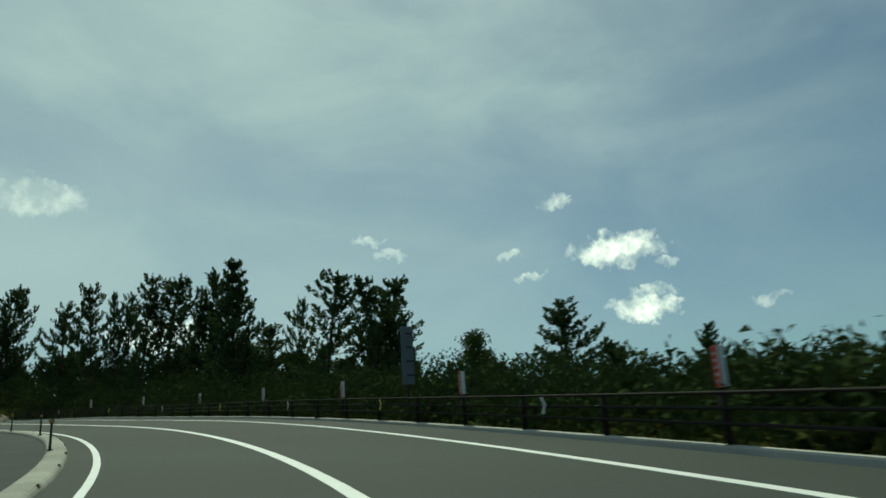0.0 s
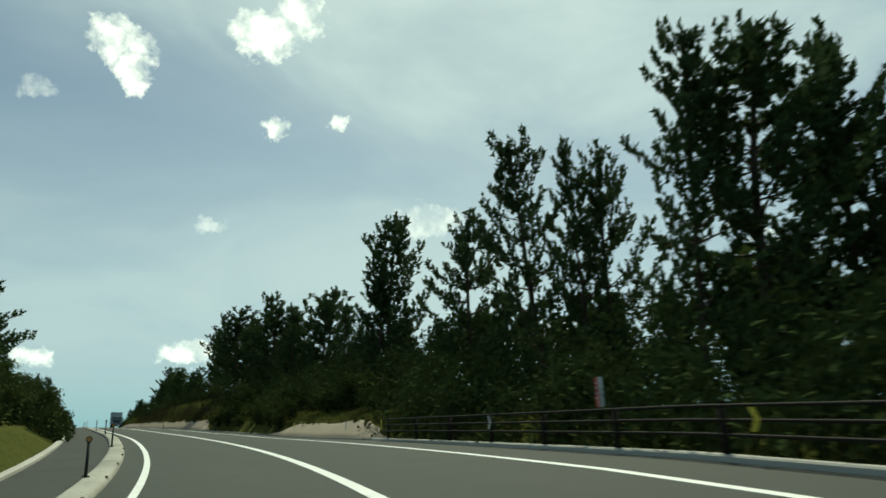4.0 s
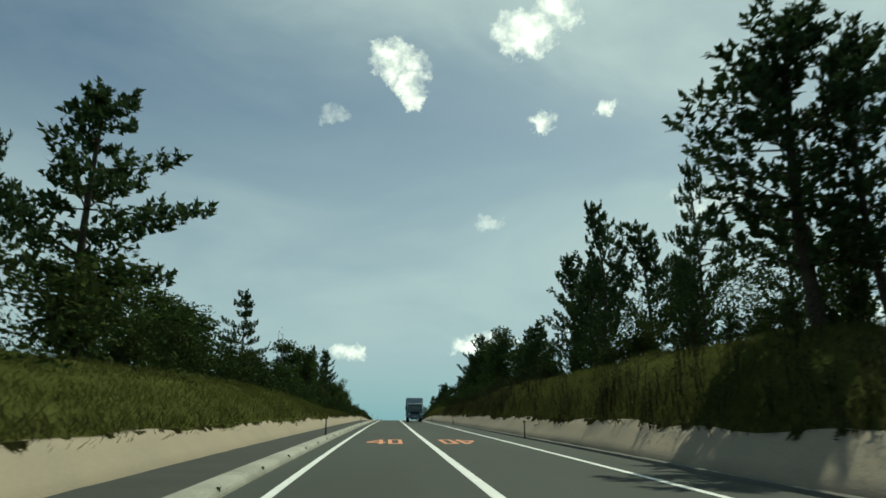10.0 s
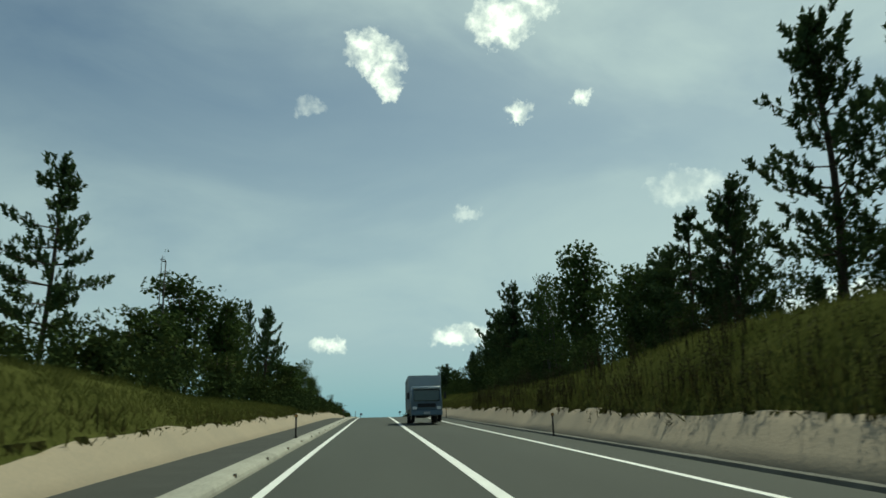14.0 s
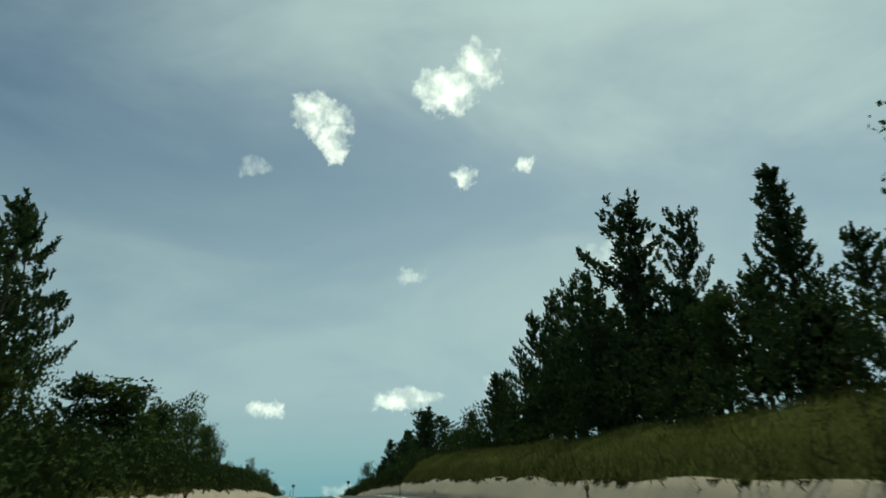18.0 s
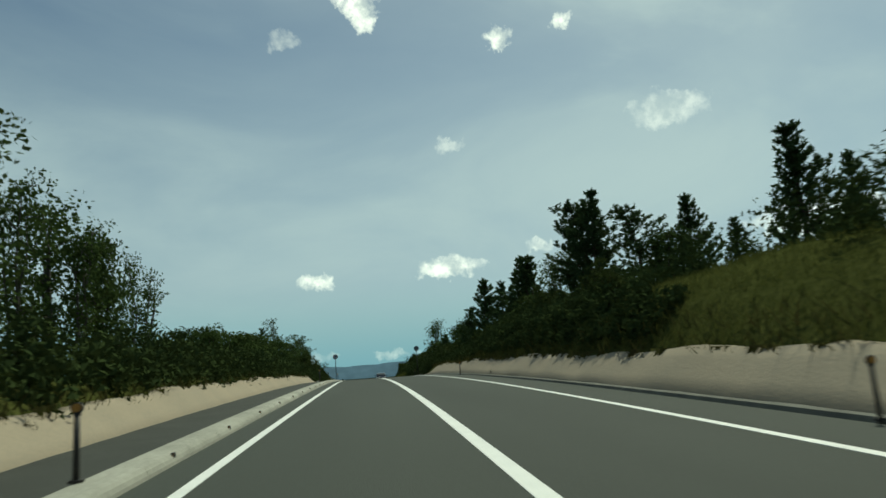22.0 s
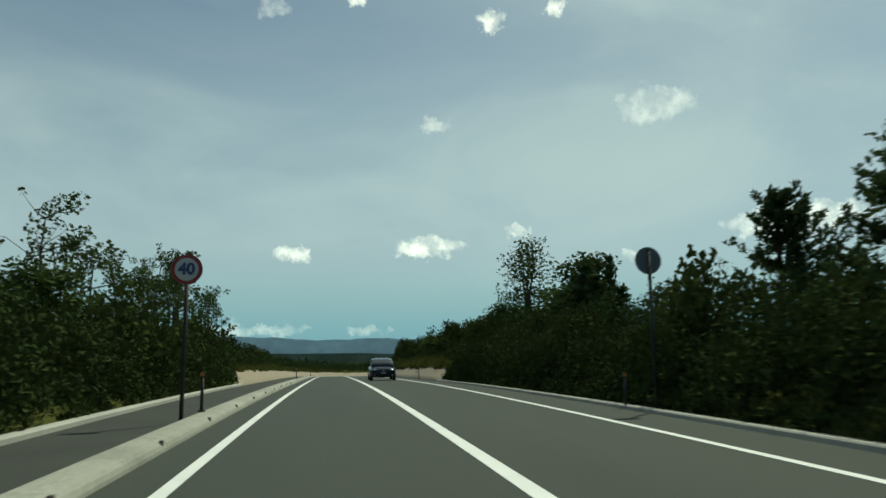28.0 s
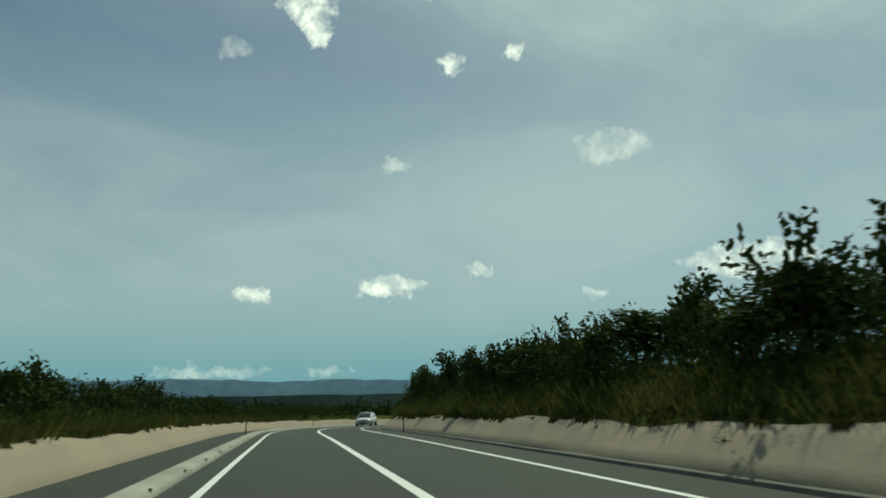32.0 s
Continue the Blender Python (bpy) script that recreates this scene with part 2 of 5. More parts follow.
ASPHALT = material("asphalt", (0.044, 0.050, 0.041), 0.88, 0.22, 0.35, 90.0, 0.6, 0.006, streak=(1.0, 0.12, 1.0), specular=0.25)
PATH_ASPHALT = material("footway_asphalt", (0.047, 0.050, 0.043), 0.92, 0.2, 0.8, 110.0, 0.5, 0.005, specular=0.2)
PAINT = material("road_paint_white", (0.72, 0.73, 0.69), 0.6, 0.1, 2.0, 60.0, 0.3, 0.003)
PAINT_ORANGE = material("road_paint_orange", (0.75, 0.27, 0.10), 0.6, 0.15, 3.0, 80.0, 0.3, 0.003, tone=(0.62, 0.26, 0.13))
CONCRETE = material("sprayed_concrete", (0.325, 0.285, 0.215), 0.95, 0.16, 0.5, 14.0, 0.5, 0.02, tone=(0.30, 0.25, 0.18), specular=0.15)
KERB_CONCRETE = material("kerb_concrete", (0.31, 0.31, 0.26), 0.95, 0.3, 0.8, 16.0, 0.4, 0.01, tone=(0.34, 0.335, 0.285), per_object=0.25, specular=0.1)
PALE_KERB = material("pale_kerb_concrete", (0.40, 0.39, 0.34), 0.9, 0.2, 1.2, 30.0, 0.3, 0.006, per_object=0.3, specular=0.15)
# gutter concrete darkened, the shade of its recess is in the colour
GUTTER_SHADED = material("gutter_concrete_shaded", (0.13, 0.13, 0.11), 0.95, 0.3, 1.5, 30.0, 0.4, 0.008)
EARTH = material("grassy_earth", (0.050, 0.061, 0.016), 0.95, 0.35, 0.22, 6.0, 0.8, 0.06, tone=(0.062, 0.066, 0.021), specular=0.0)
GRASS = material("grass_blades", (0.060, 0.076, 0.020), 0.9, 0.3, 0.25, 3.0, 0.0, tone=(0.080, 0.086, 0.026), translucent=0.42, specular=0.0)
POST_AMBER = material("amber_reflector", (0.42, 0.21, 0.05), 0.3, 0.1, 8.0, 90.0, 0.0)
DRY_GRASS = material("dry_grass", (0.085, 0.072, 0.03), 0.9, 0.3, 0.5, 5.0, 0.0, tone=(0.06, 0.065, 0.02), translucent=0.25, specular=0.0)
NEEDLES = material("pine_needles", (0.050, 0.080, 0.038), 0.9, 0.3, 0.5, 4.0, 0.0, tone=(0.062, 0.090, 0.036), per_object=0.3, translucent=0.16, specular=0.0)
# leaf green darkened to stand in for shade inside the growth
THICKET_SHADED = material("thicket_leaves_shaded", (0.040, 0.060, 0.023), 0.9, 0.25, 0.4, 2.5, 0.0, tone=(0.048, 0.066, 0.023), translucent=0.08, specular=0.0)
STALK = material("withered_stalks", (0.04, 0.036, 0.018), 0.9, 0.3, 2.0, 8.0, 0.0, translucent=0.1, specular=0.05)
LEAVES = material("broad_leaves", (0.055, 0.085, 0.030), 0.9, 0.3, 0.6, 4.0, 0.0, tone=(0.070, 0.098, 0.030), per_object=0.35, translucent=0.15, specular=0.0)
SHRUB = material("shrub_leaves", (0.046, 0.068, 0.022), 0.9, 0.35, 0.35, 3.0, 0.0, tone=(0.056, 0.070, 0.022), per_object=0.3, translucent=0.14, specular=0.0)
AMBER = material("dull_amber_lens", (0.22, 0.11, 0.03), 0.4, 0.1, 8.0, 90.0, 0.0)
BARK = material("bark", (0.075, 0.058, 0.045), 0.95, 0.4, 2.5, 18.0, 0.8, 0.03, specular=0.05)
PALE_BARK = material("pale_bark", (0.085, 0.078, 0.066), 0.9, 0.3, 2.5, 18.0, 0.6, 0.02, specular=0.05)
BROWN_STEEL = material("dark_brown_painted_steel", (0.022, 0.019, 0.015), 0.8, 0.15, 3.0, 60.0, 0.1, 0.002, specular=0.1)
BLACK_POST = material("dark_plastic", (0.030, 0.028, 0.026), 0.55, 0.2, 3.0, 60.0, 0.1, 0.002)
GALVANISED = material("galvanised_steel", (0.32, 0.34, 0.35), 0.5, 0.12, 4.0, 70.0, 0.1, 0.002, metallic=0.6)
# sign white, red and blue hold the backlit speed sign's shade in their colour
SIGN_WHITE_SHADED = material("sign_white_shaded", (0.50, 0.50, 0.50), 0.45, 0.05, 4.0, 60.0, 0.0)
SIGN_RED_SHADED = material("sign_red_shaded", (0.26, 0.04, 0.04), 0.45, 0.08, 4.0, 60.0, 0.0)
MARKER_RED = material("marker_red", (0.50, 0.06, 0.05), 0.45, 0.08, 4.0, 60.0, 0.0)
MARKER_WHITE = material("marker_white", (0.66, 0.68, 0.68), 0.45, 0.05, 4.0, 60.0, 0.0)
SIGN_BLUE_SHADED = material("sign_blue_shaded", (0.05, 0.08, 0.18), 0.45, 0.05, 4.0, 60.0, 0.0)
SIGN_BACK = material("sign_back_grey", (0.12, 0.14, 0.16), 0.6, 0.1, 4.0, 60.0, 0.0)
YELLOW = material("yellow_reflective_sheet", (0.62, 0.50, 0.05), 0.4, 0.1, 5.0, 60.0, 0.0)
FAR_WOODS = material("far_wooded_hill", (0.016, 0.027, 0.025), 1.0, 0.4, 0.02, 0.15, 0.0, specular=0.0)
# slopes tinted blue-grey, aerial haze painted into the base colour
HAZED_MOUNTAIN = material("hazed_distant_mountain", (0.075, 0.125, 0.17), 1.0, 0.2, 0.004, 0.02, 0.0, specular=0.0)


# ---------------------------------------------------------------- mesh helpers
def mesh_of(name, verts, faces, mat, smooth=False):
    me = bpy.data.meshes.new(name)
    me.from_pydata([tuple(v) for v in verts], [], [tuple(f) for f in faces])
    for m in (mat if isinstance(mat, (list, tuple)) else [mat]):
        me.materials.append(m)
    if smooth:
        me.polygons.foreach_set("use_smooth", [True] * len(me.polygons))
    me.update()
    return me


def part(name, data, parent, label=""):
    ob = new(name, data)
    ob.parent = parent
    if label:
        ob["label"] = label
    return ob


def facets_mesh(name, corners, mat):
    """A mesh of loose facets, corners: count x corners x 3."""
    corners = np.asarray(corners, dtype=np.float32)
    n, k = corners.shape[:2]
    me = bpy.data.meshes.new(name)
    me.vertices.add(n * k)
    me.vertices.foreach_set("co", corners.reshape(-1))
    me.loops.add(n * k)
    me.loops.foreach_set("vertex_index", np.arange(n * k, dtype=np.int32))
    me.polygons.add(n)
    me.polygons.foreach_set("loop_start", np.arange(0, n * k, k, dtype=np.int32))
    me.polygons.foreach_set("loop_total", np.full(n, k, dtype=np.int32))
    me.materials.append(mat)
    me.update(calc_edges=True)
    return me


def bm_mesh(name, bm, mat, smooth=False):
    me = bpy.data.meshes.new(name)
    bm.normal_update()
    bm.to_mesh(me)
    bm.free()
    for m in (mat if isinstance(mat, (list, tuple)) else [mat]):
        me.materials.append(m)
    if smooth:
        me.polygons.foreach_set("use_smooth", [True] * len(me.polygons))
    return me


def box_bm(bm, x0, x1, y0, y1, z0, z1, bevel=0.0):
    made = bmesh.ops.create_cube(bm, size=1.0, matrix=Matrix.Translation(((x0 + x1) / 2, (y0 + y1) / 2, (z0 + z1) / 2))
                                 @ Matrix.Diagonal((x1 - x0, y1 - y0, z1 - z0, 1)))
    if bevel:
        edges = list({e for v in made["verts"] for e in v.link_edges})
        bmesh.ops.bevel(bm, geom=edges, offset=bevel, segments=2, affect="EDGES", profile=0.6)


def rod_bm(bm, a, b, r0, r1, sides=8):
    a, b = Vector(a), Vector(b)
    d = b - a
    m = Matrix.Translation((a + b) / 2) @ d.to_track_quat("Z", "Y").to_matrix().to_4x4()
    bmesh.ops.create_cone(bm, cap_ends=True, segments=sides, radius1=r0, radius2=r1, depth=d.length, matrix=m)


def tube(points, radii, sides=6):
    """Verts and faces of a tapered tube along points."""
    pts = [Vector(p) for p in points]
    verts, faces = [], []
    for i, p in enumerate(pts):
        d = (pts[min(i + 1, len(pts) - 1)] - pts[max(i - 1, 0)]).normalized()
        side = d.orthogonal().normalized() if abs(d.z) < 0.95 else Vector((1, 0, 0))
        other = d.cross(side).normalized()
        side = other.cross(d)
        for k in range(sides):
            a = 2 * math.pi * k / sides
            verts.append(p + (side * math.cos(a) + other * math.sin(a)) * radii[i])
    for i in range(len(pts) - 1):
        for k in range(sides):
            k2 = (k + 1) % sides
            faces.append((i * sides + k, i * sides + k2, (i + 1) * sides + k2, (i + 1) * sides + k))
    faces.append(tuple((len(pts) - 1) * sides + k for k in range(sides)))
    return verts, faces


def join_tubes(tubes):
    verts, faces = [], []
    for v, f in tubes:
        n = len(verts)
        verts += v
        faces += [tuple(i + n for i in face) for face in f]
    return verts, faces


# ---------------------------------------------------------------- the road's line
KNOTS = np.arange(-40.0, 621.0, 20.0)
HEADING = np.radians([-67.9, -55.06, -42.22, -29.17, -19.11, -8.85, -2.2, 0.38, 0.84, 0.42, 0.23, 0.1, 0.0, 0.01, -0.08, -0.08,
                      -0.33, 0.13, 0.53, 0.53, 0.37, 0.38, 0.51, 0.38, 0.0, -8.0, -20.0, -32.0, -42.0, -48.0, -50.0, -50.0, -50.0, -50.0])
GRADE = np.array([0.0699, 0.0762, 0.0831, 0.0927, 0.0772, 0.0789, 0.0758, 0.0734, 0.0739, 0.0708, 0.0685, 0.0694, 0.066, 0.0676, 0.0642, 0.0519, 0.0427,
                  0.0336, 0.0243, 0.0146, 0.0043, -0.0039, -0.0065, -0.009, -0.0133, -0.017, -0.0195, -0.021, -0.022, -0.022, -0.022, -0.022, -0.022, -0.022])
BANK_S, BANK = [-40, 0, 30, 60, 90, 620], [0.04, 0.0518, 0.0575, 0.0795, 0.0, 0.0]
LANE = 3.25


def glide(xq, xk, yk):
    m = np.gradient(yk, xk)
    i = np.clip(np.searchsorted(xk, xq) - 1, 0, len(xk) - 2)
    h = xk[i + 1] - xk[i]
    u = (xq - xk[i]) / h
    return ((2 * u**3 - 3 * u**2 + 1) * yk[i] + (u**3 - 2 * u**2 + u) * h * m[i]
            + (-2 * u**3 + 3 * u**2) * yk[i + 1] + (u**3 - u**2) * h * m[i + 1])


LINE_S = np.arange(-30.0, 601.0, 1.5)
LINE_A = glide(LINE_S, KNOTS, HEADING)
_d = np.stack([-np.sin(LINE_A), np.cos(LINE_A), glide(LINE_S, KNOTS, GRADE)], 1)
LINE_P = np.vstack([[0, 0, 0], np.cumsum((_d[1:] + _d[:-1]) / 2 * 1.5, 0)])
LINE_P -= np.array([np.interp(0, LINE_S, LINE_P[:, k]) for k in range(3)])


def road_at(s, u, z=0.0):
    """World points at distance s along the road, u metres to the left of its middle, z above its surface."""
    s, u, z = np.broadcast_arrays(np.asarray(s, float), np.asarray(u, float), np.asarray(z, float))
    p = np.stack([np.interp(s, LINE_S, LINE_P[:, k]) for k in range(3)], -1)
    a = np.interp(s, LINE_S, LINE_A)
    fade = np.clip(1.0 - (np.abs(u) - 7.0) / 8.0, 0.0, 1.0)
    p[..., 0] -= np.cos(a) * u
    p[..., 1] -= np.sin(a) * u
    p[..., 2] += z - u * np.interp(s, BANK_S, BANK) * fade
    return p


def road_turn(s):
    return math.degrees(float(np.interp(s, LINE_S, LINE_A)))


def road_pose(s, u, z=0.0, turn=0.0):
    x, y, h = road_at(s, u, z)
    return pose(x, y, h, 0, 0, road_turn(s) + turn)


def strip(name, s_values, profile, mat, parent=None, jitter=0.0, seed=0, smooth=True, closed=True, taper=0.0):
    """A body swept along the road. profile: (u, z) points in order; its ends are closed."""
    rng = np.random.default_rng(seed)
    n, k = len(s_values), len(profile)
    verts = np.empty((n, k, 3))
    for j, (u, z) in enumerate(profile):
        du = rng.normal(0, jitter, n) if jitter else 0.0
        zz = np.full(n, float(z))
        if taper:
            zz = np.where(zz > 0.06, 0.06 + (zz - 0.06) * np.clip(np.minimum(s_values - s_values[0], s_values[-1] - s_values) / taper, 0.03, 1), zz)
        if taper:
            zz = np.where(zz > 0.3, zz * (1 + 0.07 * np.sin(s_values * 0.37 + seed) + 0.05 * np.sin(s_values * 1.13 + 2 * seed)), zz)
        verts[:, j] = road_at(s_values, u + du, zz + (rng.normal(0, jitter * 0.6, n) if jitter else 0.0))
    faces = []
    for i in range(n - 1):
        for j in range(k if closed else k - 1):
            j2 = (j + 1) % k
            faces.append((i * k + j, i * k + j2, (i + 1) * k + j2, (i + 1) * k + j))
    if closed:
        faces.append(tuple(range(k))[::-1])
        faces.append(tuple((n - 1) * k + j for j in range(k)))
    me = mesh_of(name, verts.reshape(-1, 3), faces, mat, taper > 0)
    bm = bmesh.new()
    bm.from_mesh(me)
    bmesh.ops.recalc_face_normals(bm, faces=bm.faces)
    bm.to_mesh(me)
    bm.free()
    ob = new(name, me)
    if parent:
        ob.parent = parent
    return ob


# heights of the grassy cutting above the road, along s, on either side
RIGHT_S = [-40, 60, 76, 84, 100, 112, 122, 140, 150, 185, 205, 222, 250, 270, 290, 318, 326, 346, 354, 378, 388, 400, 470, 600]
RIGHT_H = [-0.2, 0.3, 0.9, 1.5, 1.6, 1.6, 2.2, 3.6, 3.9, 4.0, 3.0, 2.6, 2.6, 3.0, 3.6, 3.2, 1.7, 1.1, 0.4, 0.4, 1.6, 2.4, 2.6, 2.4]
LEFT_S = [-40, 55, 70, 95, 112, 130, 150, 170, 186, 200, 220, 248, 270, 285, 330, 344, 352, 370, 382, 400, 470, 600]
LEFT_H = [0.3, 0.4, 0.7, 1.0, 2.0, 2.2, 3.0, 3.1, 2.7, 1.9, 1.7, 1.5, 1.3, 1.2, 0.9, 0.6, 0.3, 0.3, 1.1, 1.5, 1.4, 1.2]
LEFT_FOOT, RIGHT_FOOT = 6.15, -5.0


def bank_height(s, u):
    """Height of the ground over the road's surface, away from the paved width."""
    s, u = np.asarray(s, float), np.asarray(u, float)
    left = u > 0
    d = np.where(left, u - LEFT_FOOT, -u + RIGHT_FOOT)
    top = np.where(left, np.interp(s, LEFT_S, LEFT_H), np.interp(s, RIGHT_S, RIGHT_H))
    lip = np.minimum(np.where(left, 0.72, 0.84), np.maximum(top, -0.3))
    back = np.where(left, 0.75, 0.95)
    h = np.where(d < 0, -0.5, np.where(d < back, -0.45 + (lip + 0.35) * np.clip(d / back, 0, 1), 0.0))
    rise = lip + (top - lip) * (1 - np.exp(-np.clip(d - back, 0, None) / np.maximum(1.6, 0.62 * np.abs(top - lip))))
    h = np.where(d >= back, np.maximum(rise - 0.03, -1.5), h)
    h = h + np.where(d > back + 1, 0.25 * np.sin(s * 0.31 + u * 0.8) * np.cos(s * 0.17 - u * 0.5), 0.0) * np.clip((d - back) / 6, 0, 1)
    return h


def nearest_on_road(x, y):
    best, s, u = np.full(x.shape, 1e18), np.zeros(x.shape), np.zeros(x.shape)
    for i in range(0, len(LINE_S), 2):
        dx, dy = x - LINE_P[i, 0], y - LINE_P[i, 1]
        d = dx * dx + dy * dy
        m = d < best
        best[m] = d[m]
        a = LINE_A[i]
        s[m] = LINE_S[i] + (-math.sin(a) * dx + math.cos(a) * dy)[m].clip(-3, 3)
        u[m] = (-math.cos(a) * dx - math.sin(a) * dy)[m]
    far = np.sqrt(best)
    return s, np.where(u >= 0, 1, -1) * np.maximum(np.abs(u), far * 0.98), far


def ground_height(x, y):
    s, u, far = nearest_on_road(x, y)
    z = np.interp(s, LINE_S, LINE_P[:, 2])
    fade = np.clip(1.0 - (np.abs(u) - 7.0) / 8.0, 0.0, 1.0)
    z = z - u * np.interp(s, BANK_S, BANK) * fade + bank_height(s, u)
    # away from the road the land sinks gently to a wide valley
    return z - np.clip(far - 60, 0, 500) * 0.05 - np.clip(far - 600, 0, 3000) * 0.004


def base_of(s, u):
    p = road_at(s, u)
    return float(ground_height(np.array([p[0]]), np.array([p[1]]))[0])


def spread(lo, hi, step):
    far = [step * 1.6**k for k in range(1, 60)]
    below, above, v = [], [], 0.0
    for f in far:
        v += f
        below.insert(0, lo - v)
        above.append(hi + v)
        if v > 4200:
            break
    return np.array(below + list(np.arange(lo, hi + 0.1, step)) + above)


def build_ground():
    xs, ys = spread(-45.0, 85.0, 1.3), spread(-30.0, 500.0, 1.3)
    gx, gy = np.meshgrid(xs, ys)
    gz = ground_height(gx, gy)
    rng = np.random.default_rng(4)
    gz = gz + rng.normal(0, 0.035, gz.shape)
    nx, ny = len(xs), len(ys)
    verts = np.stack([gx, gy, gz], -1).reshape(-1, 3).astype(np.float32)
    i = (np.arange(ny - 1)[:, None] * nx + np.arange(nx - 1)[None]).reshape(-1)
    quads = np.stack([i, i + 1, i + 1 + nx, i + nx], 1).astype(np.int32)
    me = bpy.data.meshes.new("ground")
    me.vertices.add(len(verts))
    me.vertices.foreach_set("co", verts.reshape(-1))
    me.loops.add(quads.size)
    me.loops.foreach_set("vertex_index", quads.reshape(-1))
    me.polygons.add(len(quads))
    me.polygons.foreach_set("loop_start", np.arange(0, quads.size, 4, dtype=np.int32))
    me.polygons.foreach_set("loop_total", np.full(len(quads), 4, dtype=np.int32))
    me.polygons.foreach_set("use_smooth", np.ones(len(quads), dtype=bool))
    me.materials.append(EARTH)
    me.update(calc_edges=True)
    return tagged(new("ground", me), "rough olive-green grassy earth sloping up from the road", "ground", kind="structure")


build_ground()

# ---------------------------------------------------------------- road, footway, kerbs, concrete banks
LONG = np.arange(-28.0, 560.0, 2.0)
tagged(strip("road", LONG, [(4.0, 0.0), (0.0, 0.0), (-4.62, 0.0), (-4.62, -0.3), (4.0, -0.3)], ASPHALT, smooth=False),
       "two-lane grey asphalt road with solid white lines", "road", kind="structure")
tagged(strip("pavement", LONG, [(6.25, 0.045), (4.3, 0.03), (4.3, -0.25), (6.25, -0.25)], PATH_ASPHALT),
       "grey asphalt footway behind a concrete kerb", "pavement", kind="structure")


def line_paint(name, u, width, label):
    return tagged(strip(name, LONG, [(u + width / 2, 0.006), (u - width / 2, 0.006), (u - width / 2, -0.02), (u + width / 2, -0.02)], PAINT),
                  label, "road marking", kind="structure")


line_paint("trim_edge_line", LANE, 0.15, "solid white painted edge line on asphalt")
line_paint("trim_centre_line", 0.0, 0.2, "broad solid white painted centre line")
line_paint("trim_far_edge_line", -LANE, 0.15, "solid white painted edge line beside the gutter")


def bank_strip(name, s0, s1, side, height, seed):
    s = np.arange(s0, s1 + 0.1, 1.0)
    foot = LEFT_FOOT if side > 0 else RIGHT_FOOT
    w = 0.72 if side > 0 else 0.95
    prof = [(foot, -0.1), (foot, 0.05), (foot + side * w * 0.33, height * 0.36), (foot + side * w * 0.7, height * 0.76), (foot + side * w, height),
            (foot + side * (w + 0.22), height + 0.03), (foot + side * (w + 0.22), height - 0.35), (foot + side * 0.25, -0.3)]
    return tagged(strip(name, s, prof, CONCRETE, jitter=0.014, seed=seed, taper=5.0),
                  "pale beige sprayed-concrete bank along the foot of the grassy slope", "concrete bank", kind="structure")


bank_strip("wall_left_lower", 105, 346, 1, 0.68, 1)
bank_strip("wall_left_upper", 375, 556, 1, 0.74, 2)
bank_strip("wall_right_short", 78, 99, -1, 0.72, 3)
bank_strip("wall_right_lower", 122, 346, -1, 0.86, 4)
bank_strip("wall_right_upper", 385, 556, -1, 0.8, 5)
tagged(strip("gutter", np.arange(76.0, 556.0, 2.0), [(-4.6, 0.0), (-4.66, -0.01), (-4.72, -0.07), (-4.84, -0.07), (-4.88, 0.03), (-5.06, 0.06), (-5.06, -0.25), (-4.6, -0.25)],
             GUTTER_SHADED), "concrete gutter between asphalt and bank, recess shade in its dark colour", "gutter", kind="structure")


def kerb_run(name, s0, s1, profile, length, label, mat=KERB_CONCRETE):
    """Kerb of single blocks laid end to end with open joints."""
    top = tagged(new(name), label, "kerb", kind="structure")
    s = s0
    while s < s1 - 0.1:
        e = min(s + length, s1)
        inner = np.array([s + 0.005, e - 0.005])
        strip("kerb_block", inner, profile, mat, parent=top)
        s = e
    return top


SEPARATOR = [(3.87, -0.05), (3.885, 0.04), (3.91, 0.09), (3.95, 0.125), (4.01, 0.145), (4.10, 0.155), (4.26, 0.155), (4.33, 0.145), (4.38, 0.115), (4.405, 0.06), (4.41, -0.05)]
LOW_RIGHT = [(-4.70, -0.05), (-4.715, 0.055), (-4.74, 0.08), (-4.84, 0.08), (-4.87, 0.055), (-4.88, -0.05)]
LOW_LEFT = [(6.15, -0.05), (6.16, 0.12), (6.20, 0.15), (6.36, 0.15), (6.40, 0.12), (6.41, -0.05)]
kerb_run("kerb_footway", -26, 552, SEPARATOR, 2.0, "pale precast concrete separator kerb with open joints")
kerb_run("kerb_guardrail", -26, 78, LOW_RIGHT, 2.0, "low pale concrete kerb under the guard pipes", PALE_KERB)
kerb_run("kerb_gap_right", 346, 386, LOW_RIGHT, 2.0, "low pale concrete kerb beside overgrown bushes", PALE_KERB)
kerb_run("kerb_gap_left", 346, 378, LOW_LEFT, 2.0, "low concrete edge behind the footway", PALE_KERB)
kerb_run("kerb_curve_left", -26, 106, LOW_LEFT, 2.0, "low concrete edge behind the footway on the bend", PALE_KERB)


